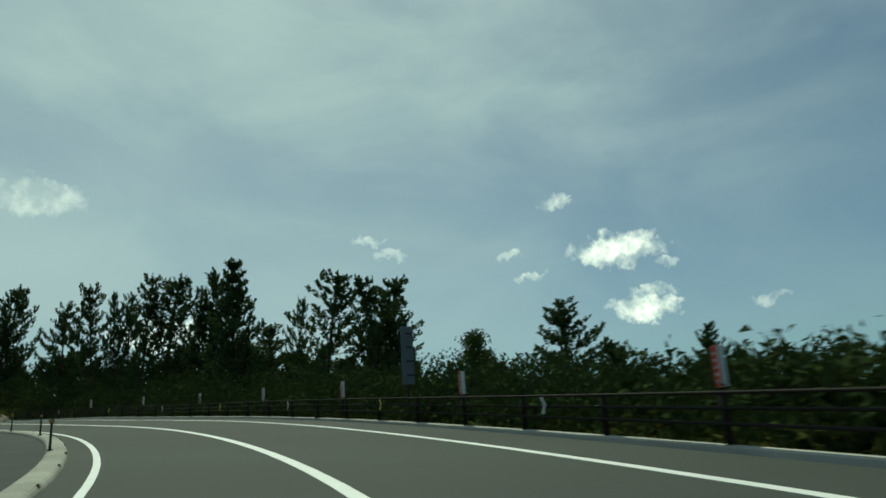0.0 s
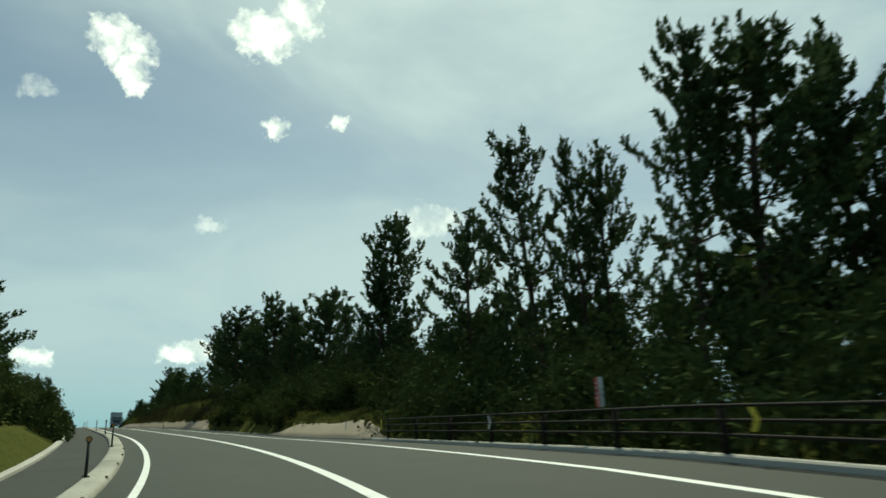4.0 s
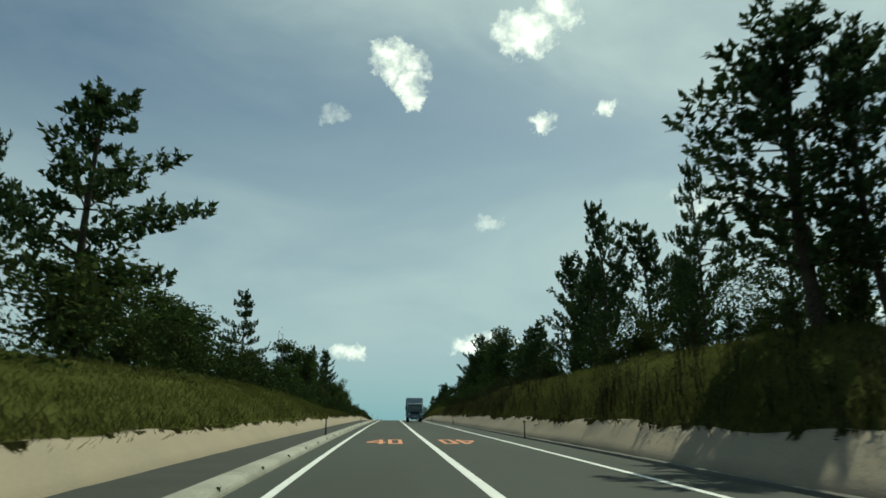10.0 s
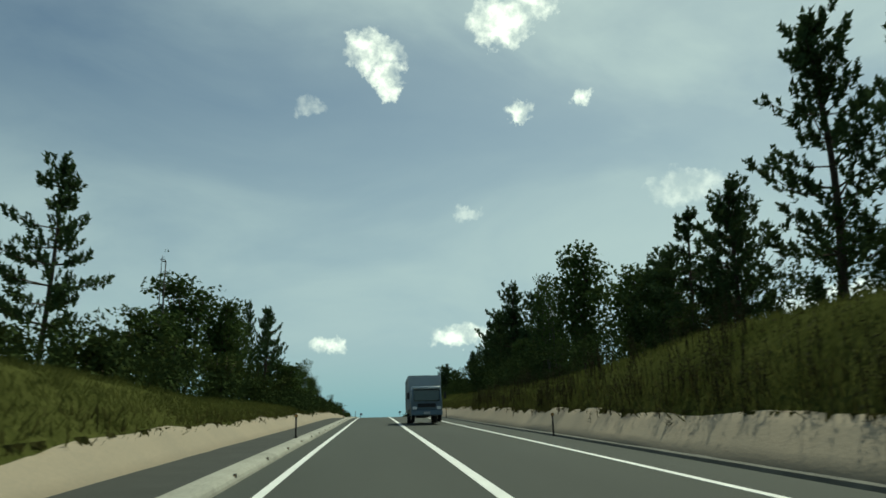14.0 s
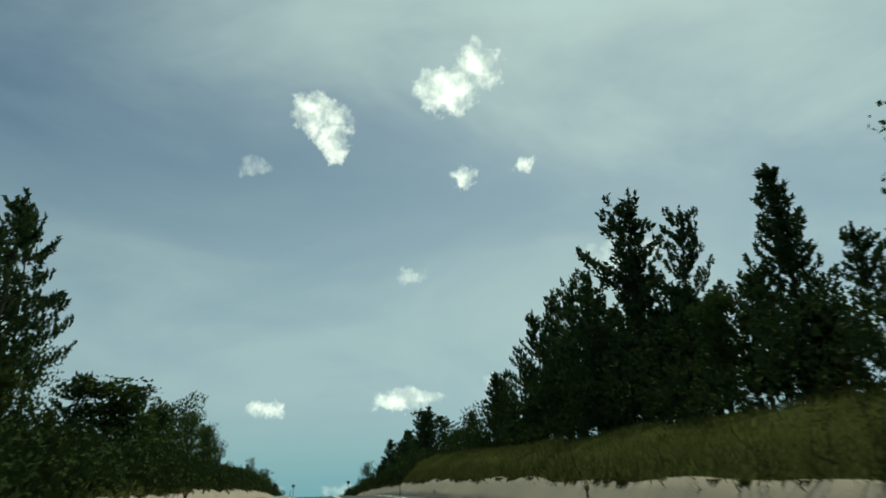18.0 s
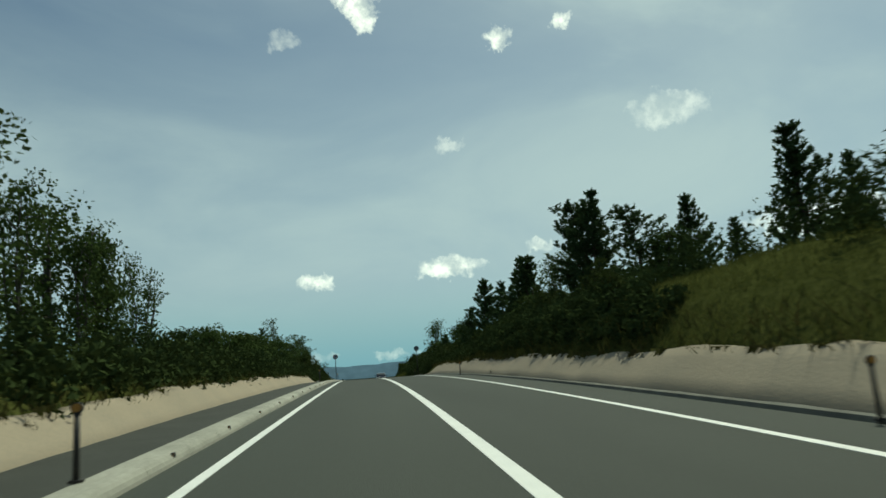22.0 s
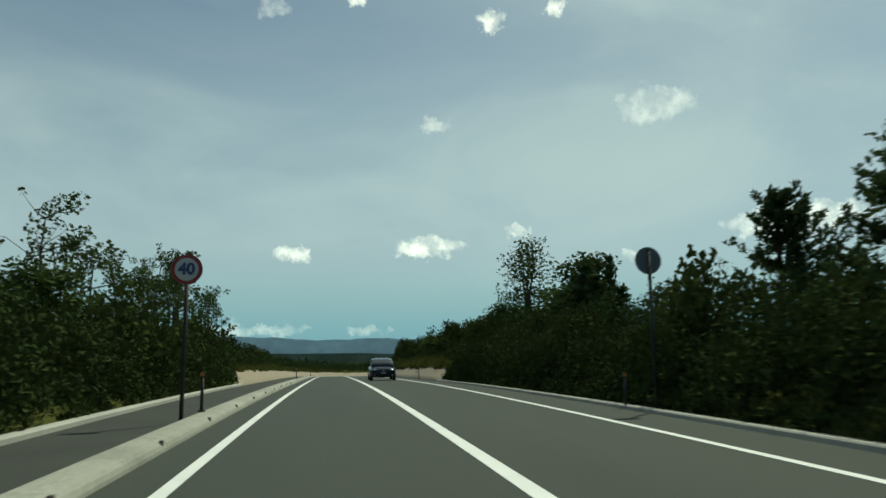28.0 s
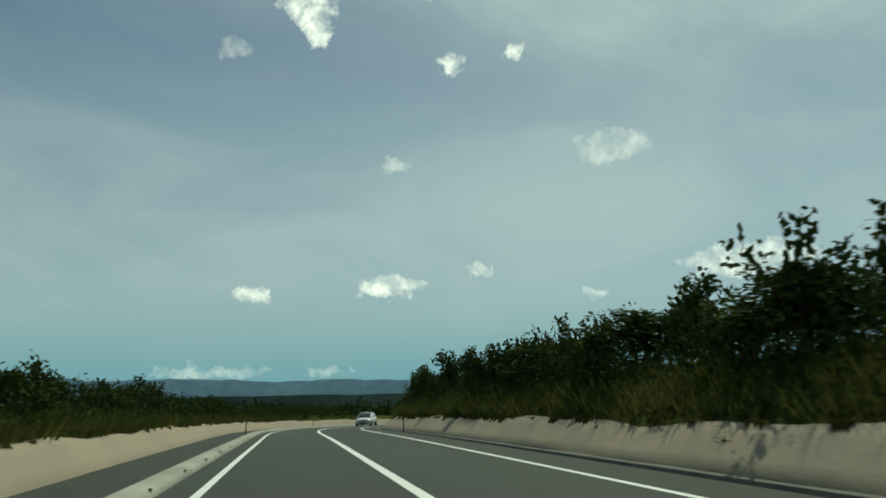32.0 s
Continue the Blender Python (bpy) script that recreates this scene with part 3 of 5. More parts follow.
# orange speed numerals painted on both lanes, each facing its own traffic
def painted_forty(s, u, turn):
    bm = bmesh.new()

    def bar(points):
        low = [bm.verts.new((x, y, -0.01)) for x, y in points]
        high = [bm.verts.new((x, y, 0.004)) for x, y in points]
        bm.faces.new(high)
        n = len(points)
        for i in range(n):
            bm.faces.new((low[i], low[(i + 1) % n], high[(i + 1) % n], high[i]))

    bar([(-0.20, 0.0), (-0.04, 0.0), (-0.04, 4.2), (-0.20, 4.2)])
    bar([(-0.68, 1.05), (-0.20, 1.05), (-0.20, 1.65), (-0.68, 1.65)])
    bar([(-0.04, 1.05), (0.06, 1.05), (0.06, 1.65), (-0.04, 1.65)])
    bar([(-0.68, 1.65), (-0.54, 1.65), (-0.20, 3.4), (-0.20, 4.2)])
    bar([(0.16, 0.0), (0.31, 0.0), (0.31, 4.2), (0.16, 4.2)])
    bar([(0.56, 0.0), (0.71, 0.0), (0.71, 4.2), (0.56, 4.2)])
    bar([(0.31, 0.0), (0.56, 0.0), (0.56, 0.5), (0.31, 0.5)])
    bar([(0.31, 3.7), (0.56, 3.7), (0.56, 4.2), (0.31, 4.2)])
    bmesh.ops.recalc_face_normals(bm, faces=bm.faces)
    ob = tagged(new("painted_speed_limit", bm_mesh("painted_forty", bm, PAINT_ORANGE)), "orange numeral 40 painted on the asphalt lane", "road marking",
                group="speed limits on the road")
    p0, p1 = Vector(road_at(s, u)), Vector(road_at(s + 2, u))
    ahead = (p1 - p0).normalized()
    right = ahead.cross(Vector((0, 0, 1))).normalized()
    up = right.cross(ahead)
    m = Matrix((right, ahead, up)).transposed().to_4x4()
    ob.matrix_world = Matrix.Translation(p0 + up * 0.004) @ m @ pose(0, 0, 0, 0, 0, turn)
    return ob


painted_forty(149.2, 1.68, 0)
painted_forty(153.4, -1.3, 180)

# ---------------------------------------------------------------- plants
def rotations(rng, n):
    """n random orthonormal frames, as two unit vectors each."""
    a = rng.normal(size=(n, 3))
    a /= np.linalg.norm(a, axis=1, keepdims=True)
    b = rng.normal(size=(n, 3))
    b -= a * (a * b).sum(1, keepdims=True)
    b /= np.linalg.norm(b, axis=1, keepdims=True)
    return a, b


def leaf_facets(rng, centres, length, width):
    """Pointed leaves of random turn at the centres."""
    n = len(centres)
    a, b = rotations(rng, n)
    ln = (length * rng.uniform(0.6, 1.3, n))[:, None]
    wd = (width * rng.uniform(0.6, 1.3, n))[:, None]
    return np.stack([centres - a * ln / 2, centres - a * ln * 0.05 + b * wd / 2, centres + a * ln / 2, centres - a * ln * 0.05 - b * wd / 2], 1)


def needle_tufts(rng, centres, ups, size, blades, slim):
    """Rounded shoots: short needle wedges, broad at the root and pointed, that stand out all round an upward axis."""
    n = len(centres)
    axis = ups / np.linalg.norm(ups, axis=1, keepdims=True)
    big = size * rng.uniform(0.75, 1.25, n)
    c, ax, ln = np.repeat(centres, blades, 0), np.repeat(axis, blades, 0), np.repeat(big, blades)[:, None]
    along = np.tile(np.linspace(-0.5, 0.75, blades), n)[:, None] + rng.uniform(-0.1, 0.1, (n * blades, 1))
    out = np.cross(ax, rng.normal(size=ax.shape))
    out /= np.linalg.norm(out, axis=1, keepdims=True)
    d = out * rng.uniform(0.5, 1.0, (n * blades, 1)) + ax * (0.45 + 0.5 * np.clip(along, -0.2, 1))
    d /= np.linalg.norm(d, axis=1, keepdims=True)
    side = np.cross(d, ax * 0.6 + rng.normal(0, 0.5, d.shape))
    side /= np.linalg.norm(side, axis=1, keepdims=True)
    root = c + ax * ln * along
    reach = ln * rng.uniform(0.55, 0.8, (n * blades, 1))
    return np.stack([root - side * ln * slim, root + side * ln * slim, root + d * reach], 1)


def plant(name, label, category, stem_mesh, crown_mesh, stem_name="trunk"):
    top = tagged(new(name), label, category)
    part(stem_name, stem_mesh, top)
    part("crown", crown_mesh, top)
    return top


def pine(seed, style, blades=9, size=0.31, slim=0.27, gap=0.36):
    """A pine ten metres high. style: full (ragged, many-headed), cone (pointed, upswept), open (flat tiers on a bare trunk)."""
    rng = np.random.default_rng(seed)
    h = 10.0
    lean = rng.normal(0, 0.3, 2)
    bend = rng.normal(0, 0.22 if style != "cone" else 0.08, 2)
    trunk_pts = []
    for k in range(9):
        f = k / 8
        trunk_pts.append((lean[0] * f + bend[0] * math.sin(4 * f), lean[1] * f + bend[1] * math.sin(3.2 * f), h * f * 0.98))
    tubes = [tube(trunk_pts, [0.16 * (1 - 0.9 * k / 8) + 0.015 for k in range(9)], 7)]
    start = {"full": 0.2, "cone": 0.06, "open": 0.3}[style]
    tiers = {"full": 12, "cone": 15, "open": 9}[style]
    width = {"full": 0.2, "cone": 0.16, "open": 0.28}[style]
    centres, ups = [], []
    tp = np.array(trunk_pts)
    lop = rng.uniform(0, 6.28)
    up = np.array([0, 0, 1.0])

    def shoot(p, d):
        centres.append(p + rng.normal(0, 1, 3) * np.array([0.07, 0.07, 0.05]))
        ups.append(d + rng.normal(0, 0.18, 3))

    def bough(f, a, r, low, curl):
        base = np.array([np.interp(f * 8, range(9), tp[:, k]) for k in range(3)])
        out = np.array([math.cos(a), math.sin(a), 0.0])
        side = np.array([-math.sin(a), math.cos(a), 0.0])

        def on(g):
            return base + out * r * g + up * r * (low * g + curl * g * g)

        tubes.append(tube([base, on(0.5), on(1.0)], [0.045 * (1 - f) + 0.018, 0.024, 0.008], 3))
        first = 0.42 if r > 0.8 else 0.2
        n = max(1, round(r * (1 - first) / gap))
        for k in range(n + 1):
            g = first + (1 - first) * k / n
            shoot(on(g), out * 0.4 + up * 0.85)
            across = 0.1 + width * r * (1.1 - g) * min(1.0, 0.45 + g)
            for sgn in (-1, 1):
                ln = across * rng.uniform(0.45, 1.2)
                m = max(1, round(ln / gap))
                for q in range(1, m + 1):
                    shoot(on(g) + (side * sgn * 0.9 + out * 0.45) * ln * q / m + up * 0.05 * q, out * 0.3 + side * sgn * 0.35 + up * 0.85)

    for i in range(tiers):
        f = start + (0.95 - start) * (i + rng.uniform(-0.3, 0.3) * (1.0 if style != "open" else 0.4)) / (tiers - 1)
        f = min(max(f, start), 0.96)
        if style == "cone":
            reach = 2.3 * (1 - f) ** 0.85 + 0.08
        elif style == "open":
            reach = 2.7 * min(1.0, (1.05 - f) * 1.7) + 0.15
        else:
            reach = 2.4 * min(1.0, (1.04 - f) * 1.9) ** 0.75 * (0.75 if f < 0.35 else 1.0)
        count = {"full": 5, "cone": 6, "open": 6}[style]
        a0 = rng.uniform(0, 6.28)
        for j in range(count):
            if style != "cone" and rng.uniform() < 0.16:
                continue
            a = a0 + 6.28 * j / count + rng.normal(0, 0.3)
            r = reach * (rng.uniform(0.72, 1.12) if style == "cone" else rng.uniform(0.45, 1.2)) * (1 + 0.24 * math.cos(a - lop))
            low = {"full": 0.05, "cone": 0.15, "open": 0.0}[style] + rng.normal(0, 0.08)
            bough(f, a, r, low, {"full": 0.5, "cone": 0.6, "open": 0.2}[style])
    if style == "full":
        for k in range(4):
            bough(rng.uniform(0.7, 0.86), rng.uniform(0, 6.28), rng.uniform(0.5, 0.8), 0.6, rng.uniform(0.8, 1.4))
    for k in range(9):
        shoot(tp[-1] - up * 0.14 * k, up)
    crown = needle_tufts(rng, np.array(centres), np.array(ups), size, blades, slim)
    v, f = join_tubes(tubes)
    tall = crown[:, :, 2].max() / h
    crown[:, :, 2] /= tall
    v = [(p[0], p[1], p[2] / tall) for p in v]
    return mesh_of("pine_trunk", v, f, BARK, True), facets_mesh("pine_crown", crown, NEEDLES), crown_reach(crown)


def crown_reach(crown):
    """How far most of a crown reaches from its trunk."""
    c = crown.reshape(-1, 3)
    return float(np.percentile(np.hypot(c[:, 0], c[:, 1]), 92))


def broadleaf(seed, style, dense=1.0):
    """A broadleaved tree six metres high. style: full, sparse (thin crown on bare limbs), wispy (leaf clumps at the twig ends alone), vine (a creeper-clad column), dead."""
    rng = np.random.default_rng(seed)
    h = 6.0
    tubes, blobs = [], []
    stems = {"full": 4, "sparse": 3, "wispy": 2, "vine": 1, "dead": 1}[style]
    for sidx in range(stems):
        a = rng.uniform(0, 6.28)
        out = rng.uniform(0.2, 1.2) if stems > 1 else 0.15
        tip = np.array([math.cos(a) * out, math.sin(a) * out, h * rng.uniform(0.78, 0.98)])
        pts = [np.array([math.cos(a) * 0.1, math.sin(a) * 0.1, 0.0])]
        for k in range(1, 6):
            f = k / 5
            pts.append(pts[0] * (1 - f) + tip * f + rng.normal(0, 0.09, 3) * np.array([1, 1, 0.2]))
        tubes.append(tube(pts, [0.09 * (1 - 0.85 * k / 5) + 0.008 for k in range(6)], 5))
        for k in range(2, 6):
            if style == "vine":
                break
            if style == "wispy":
                for m in range(3):
                    b, r = rng.uniform(0, 6.28), rng.uniform(0.5, 1.5)
                    end = pts[k] + np.array([math.cos(b) * r, math.sin(b) * r, rng.uniform(0.25, 1.0) * r])
                    mid = (pts[k] + end) / 2 + rng.normal(0, 0.12, 3)
                    tubes.append(tube([pts[k], mid, end], [0.034, 0.024, 0.012], 4))
                    for start in (mid, end, end):
                        twig = start + rng.normal(0, 0.26, 3) + np.array([0, 0, 0.12])
                        tubes.append(tube([start, (start + twig) / 2 + rng.normal(0, 0.03, 3), twig], [0.013, 0.01, 0.006], 3))
                        blobs.append((twig, rng.uniform(0.16, 0.34)))
                continue
            for m in range(3 if style != "dead" else 2):
                b = rng.uniform(0, 6.28)
                r = rng.uniform(0.5, 1.25) * (1.15 - 0.12 * k) * (1.0 if style != "dead" else 0.5)
                end = pts[k] + np.array([math.cos(b) * r, math.sin(b) * r, rng.uniform(0.2, 0.8) * r])
                tubes.append(tube([pts[k], (pts[k] + end) / 2 + rng.normal(0, 0.06, 3), end], [0.028, 0.018, 0.006], 4))
                blobs.append((end, rng.uniform(0.45, 0.85)))
                blobs.append(((pts[k] + end) / 2, rng.uniform(0.35, 0.7)))
        blobs.append((pts[-1], rng.uniform(0.4, 0.6)))
    centres = []
    if style == "full":
        for k in range(16):
            a, r = rng.uniform(0, 6.28), rng.uniform(0.2, 1.5)
            blobs.append((np.array([math.cos(a) * r, math.sin(a) * r, rng.uniform(0.6, h * 0.75)]), rng.uniform(0.6, 0.95)))
    if style == "vine":
        for k in range(13):
            z = k / 12 * h * 0.97
            blobs.append((np.array([rng.normal(0, 0.1), rng.normal(0, 0.1), z]), 0.5 - 0.28 * k / 12))
    per = {"full": 56, "sparse": 32, "wispy": 95, "vine": 110, "dead": 1}[style]
    for c, r in blobs:
        n = int(per * dense * (r / 0.6) ** 2)
        d = rng.normal(size=(n, 3))
        d /= np.linalg.norm(d, axis=1, keepdims=True)
        centres.append(c + d * (r * rng.uniform(0.45, 1.05, n) ** 0.6)[:, None] * np.array([1, 1, 0.75]))
    centres = np.concatenate(centres)
    centres = centres[centres[:, 2] > 0.05]
    leaf = (0.15 if style in ("sparse", "wispy") else 0.16) / dense ** 0.5
    crown = leaf_facets(rng, centres, leaf, leaf * 0.75)
    v, f = join_tubes(tubes)
    tall = crown[:, :, 2].max() / h
    crown[:, :, 2] /= tall
    v = [(p[0], p[1], p[2] / tall) for p in v]
    return mesh_of("tree_trunk", v, f, PALE_BARK if style != "full" else BARK, True), facets_mesh("tree_crown", crown, LEAVES), crown_reach(crown)


def shrub(seed, tall):
    rng = np.random.default_rng(seed)
    tubes, centres = [], []
    for k in range(9 if tall else 7):
        a, r = rng.uniform(0, 6.28), rng.uniform(0.2, 0.95)
        hgt = rng.uniform(0.9, 2.0) if tall else rng.uniform(0.7, 1.35)
        tip = np.array([math.cos(a) * r, math.sin(a) * r, hgt])
        tubes.append(tube([(0, 0, 0), tip * [0.4, 0.4, 0.55], tip], [0.025, 0.016, 0.005], 4))
        for m in range(3):
            c = tip * rng.uniform(0.35, 1.0) + rng.normal(0, 0.12, 3)
            n = 34
            d = rng.normal(size=(n, 3))
            d /= np.linalg.norm(d, axis=1, keepdims=True)
            centres.append(c + d * (0.42 * rng.uniform(0.3, 1.0, n))[:, None])
    centres = np.concatenate(centres)
    centres = centres[centres[:, 2] > 0.02]
    v, f = join_tubes(tubes)
    return mesh_of("shrub_stems", v, f, BARK, True), facets_mesh("shrub_crown", leaf_facets(rng, centres, 0.17, 0.13), SHRUB)


PATTERNS = {
    "p": [pine(k, "full") for k in (11, 12, 13, 14)],
    "c": [pine(k, "cone") for k in (21, 22, 23)],
    "far_p": [pine(k, "full", 6, 0.46, 0.36, 0.5) for k in (15, 16)],
    "u": [pine(k, "open") for k in (31, 32, 33)],
    "b": [broadleaf(k, "full", 0.6) for k in (41, 42, 43, 44)],
    "far_b": [broadleaf(k, "full", 0.27) for k in (45, 46)],
    "s": [broadleaf(k, "sparse") for k in (51, 52, 53)],
    "w": [broadleaf(k, "wispy") for k in (55, 56, 57)],
    "v": [broadleaf(k, "vine") for k in (61, 62)],
    "d": [broadleaf(71, "dead")],
}
KINDS = {"p": ("pine_tree", "dark green pine with tufted irregular crown on the roadside slope", "pine tree", 10.0),
         "c": ("conifer_tree", "dark green pointed young pine with upswept branches", "pine tree", 10.0),
         "u": ("pine_tree", "tall open pine with flat tiers of needles on a bare trunk", "pine tree", 10.0),
         "b": ("broadleaf_tree", "bushy dark green broadleaved tree above the road bank", "tree", 6.0),
         "s": ("slender_tree", "thin-crowned tree with bare limbs showing against the sky", "tree", 6.0),
         "w": ("wispy_tree", "open crooked tree with bare limbs and small leaf clumps", "tree", 6.0),
         "v": ("creeper_clad_tree", "narrow trunk wholly overgrown with dark green creeper", "tree", 6.0),
         "d": ("dead_tree", "thin leafless dead tree among roadside bushes", "tree", 6.0)}
TREES_CURVE = [(14, -13.0, 1.8, 'p', 0.6), (17, -15.0, 2.1, 'p', 0.6), (19, -15.0, 3.3, 'p', 0.6), (22, -14.0, 2.9, 'p', 0.8), (25, -14.0, 5.0, 'p', 1.2), (26, -26.0, 3.2, 'p'), (30, -22.0, 3.9, 'p'), (31, -14.0, 4.3, 'b', 0.8), (41, -14.0, 9.1, 'p', 1.7), (41, -16.0, 7.1, 'p', 1.2), (50, -15.0, 9.2, 'p', 0.8), (42, -11.6, 9.1, 'p', 2.0), (45, -20.0, 10.3, 'p', 2.2), (53, -11.3, 11.9, 'c', 2.1)]
TREES_CLIMB = [(55, -14.0, 5.9, 'p', 1.4), (56, -17.0, 8.0, 'p', 2.1), (66, -17.0, 11.7, 'p', 1.9), (67, -13.8, 13.5, 'p', 2.2), (67, -10.8, 13.0, 'p', 1.4), (68, -18.0, 14.9, 'p', 1.9), (75, -12.6, 12.8, 'p', 1.0), (76, -15.0, 13.0, 'p', 1.6), (77, -12.0, 13.6, 'p', 1.8), (89, -15.0, 13.5, 'p', 1.8)]
TREES_SLOPE = [(100, -13.0, 11.8, 'p', 2.0), (102, -15.0, 17.3, 'p', 2.1), (106, -14.0, 8.4, 'p', 1.2), (113, -14.5, 11.3, 'p', 1.6), (116, -13.5, 12.2, 'p', 1.7), (118, -12.0, 10.0, 'p', 1.2), (119, -16.0, 13.9, 'p', 2.3), (119, 14.0, 9.5, 'p', 2.4), (125, -12.0, 12.6, 'p', 2.2), (125, 14.0, 10.7, 'p', 1.4), (127, -15.0, 12.6, 'p', 1.8)]
TREES_RISE = [(129, -14.5, 13.9, 'p', 1.5), (130, 15.5, 10.0, 'p', 1.5), (131, -13.8, 15.1, 'p', 1.9), (137, 18.0, 11.9, 'p', 1.4), (141, -13.0, 13.4, 'p', 1.6), (142, -11.4, 14.7, 'p', 2.6), (148, 20.0, 14.6, 'u', 2.4), (152, 19.0, 13.7, 'u', 1.6), (154, 15.0, 8.1, 'b', 2.3), (156, -14.0, 14.4, 'u', 1.7), (159, -20.0, 12.7, 'p', 1.7), (159, 17.4, 19.7, 'u', 3.9)]
TREES_UPPER = [(164, 15.0, 6.9, 'b', 2.1), (168, 17.0, 8.7, 'b', 1.5), (172, -20.0, 12.8, 'p', 1.4), (176, -21.0, 13.3, 'p', 1.4), (177, -23.0, 13.3, 'u', 1.5), (177, 16.5, 9.2, 'b', 1.7), (177, 18.0, 9.9, 'b', 1.7), (179, -19.5, 17.6, 'p', 2.5), (181, -15.8, 19.9, 'p', 1.9), (186, -17.5, 14.4, 'p', 2.0), (191, -18.0, 16.2, 'p', 2.0), (199, -14.0, 11.1, 'p', 1.6), (181, 15.0, 6.7, 's', 1.1), (197, -17.3, 18.0, 'p', 2.6)]
TREES_BROW = [(201, -15.0, 10.5, 'u', 1.3), (203, -14.0, 10.9, 'u', 2.1), (210, 19.6, 16.1, 'u', 2.3), (212, -16.0, 9.4, 'b', 1.4), (214, -17.0, 11.0, 'p', 1.9), (214, 15.0, 7.5, 'b', 1.7), (217, -15.9, 10.7, 'b', 1.9), (220, 16.0, 12.0, 'd', 1.0), (222, -13.8, 13.2, 'b', 2.1), (222, 17.0, 12.7, 'd', 0.6), (224, 15.5, 11.0, 'b', 2.1), (230, 14.5, 10.4, 'b', 1.8), (229, -13.5, 12.0, 's', 1.1), (231, -13.5, 12.2, 's', 1.5), (234, 14.0, 10.4, 'b', 1.3), (238, -16.0, 9.0, 'p', 0.9)]
TREES_CREST = [(241, -15.0, 12.2, 'c', 1.4), (243, -13.0, 7.8, 'b', 0.9), (245, 12.9, 11.6, 'p', 1.4), (248, 13.2, 12.2, 'u', 1.3), (250, -15.5, 13.9, 'p', 1.5), (247.5, 15.0, 12.8, 'p', 1.0), (251, -14.0, 11.9, 'p', 2.3), (251, -14.0, 15.4, 'p', 2.3), (255, -13.5, 12.0, 'p', 1.4), (259, 17.0, 8.9, 's', 1.4), (264, 12.5, 7.2, 'b', 2.6), (264, 15.0, 7.6, 'p', 1.2), (266, -17.5, 13.0, 'p', 1.3), (267, -16.7, 14.9, 'p', 1.6), (269, -15.5, 14.5, 'p', 1.2)]
TREES_DOWN = [(271, -15.0, 13.5, 'p', 1.1), (274, -14.5, 11.2, 'p', 1.0), (276, -13.0, 9.4, 'c', 1.2), (278, -14.0, 9.8, 'p', 0.9), (282, 16.0, 9.4, 'p', 1.3), (285, 15.0, 8.4, 'b', 1.6), (291, 14.3, 9.7, 's', 2.4), (293, -18.0, 8.2, 'c', 0.8), (294, 13.5, 8.8, 's', 0.9)]
TREES_FAR = [(297, 12.5, 7.7, 's', 1.0), (298, -18.8, 11.0, 'c', 1.7), (298, 14.0, 9.2, 's', 2.0), (299, -16.0, 6.7, 'c', 0.7), (300, 12.5, 7.7, 'b', 1.1), (303, -14.0, 7.0, 'b', 1.2), (303, 12.0, 7.0, 's', 0.8), (305, -16.7, 9.4, 'c', 1.1), (305, -13.0, 8.9, 'p', 1.6), (306, 12.2, 5.7, 'v', 0.6), (307, -11.9, 10.2, 'c', 1.2), (309, -11.6, 10.2, 'p', 1.8), (311, -12.0, 8.7, 'p', 0.8), (316, -12.0, 8.2, 's', 1.2), (319, -11.5, 5.5, 'b', 1.5), (319, 13.0, 4.4, 'b', 1.0), (321, 12.5, 4.2, 'b', 1.2)]
TREES_LOW = [(322, -11.5, 8.8, 'c', 1.6), (325, -12.0, 9.2, 'c', 1.3), (326, 13.0, 5.2, 'b', 1.3), (328, -11.5, 5.5, 'b', 0.7), (331, -12.0, 7.4, 'c', 1.0), (333, -11.5, 8.1, 'c', 1.1), (334, 12.5, 5.0, 'b', 1.9), (336, 12.5, 4.4, 'b', 1.3), (337, -11.0, 9.0, 'c', 1.6), (340, 12.5, 5.2, 'b', 2.1), (344, 12.0, 5.4, 'b', 1.5)]
TREES_TURN = [(347, -11.0, 7.0, 'c', 1.3), (347, 12.0, 6.3, 'p', 0.7), (352, -10.5, 6.4, 's', 1.4), (354, 11.8, 5.5, 'b', 1.9), (355, -11.3, 6.2, 'p', 1.5), (356, 12.0, 5.3, 'b', 1.8), (357, 12, 8.0, 'w', 1.8), (359, -11.3, 6.2, 'p', 1.2), (360, -11.2, 6.2, 'p', 1.5), (363, 11.0, 4.3, 'b', 1.6), (365, 11.1, 6.6, 'w', 1.4), (368, 11.0, 6.0, 'w', 1.4), (370, 10.3, 5.2, 'v', 0.4), (372, -11.2, 4.6, 'c', 1.3), (372, 11.0, 3.9, 'b', 1.5), (374, -11.0, 5.4, 'c', 1.2), (374, 11.1, 6.2, 'w', 1.3), (376, -11.2, 6.2, 'c', 1.4), (378, -11.2, 5.2, 'b', 1.6), (378, 11.0, 6.2, 'w', 1.4), (379, 10.2, 5.4, 'v', 0.4), (380, -11.1, 5.4, 'b', 1.6), (380, 11.0, 7.1, 'w', 1.5), (382, -14.8, 7.6, 'c', 0.9), (383, 10.3, 5.8, 'v', 0.4)]
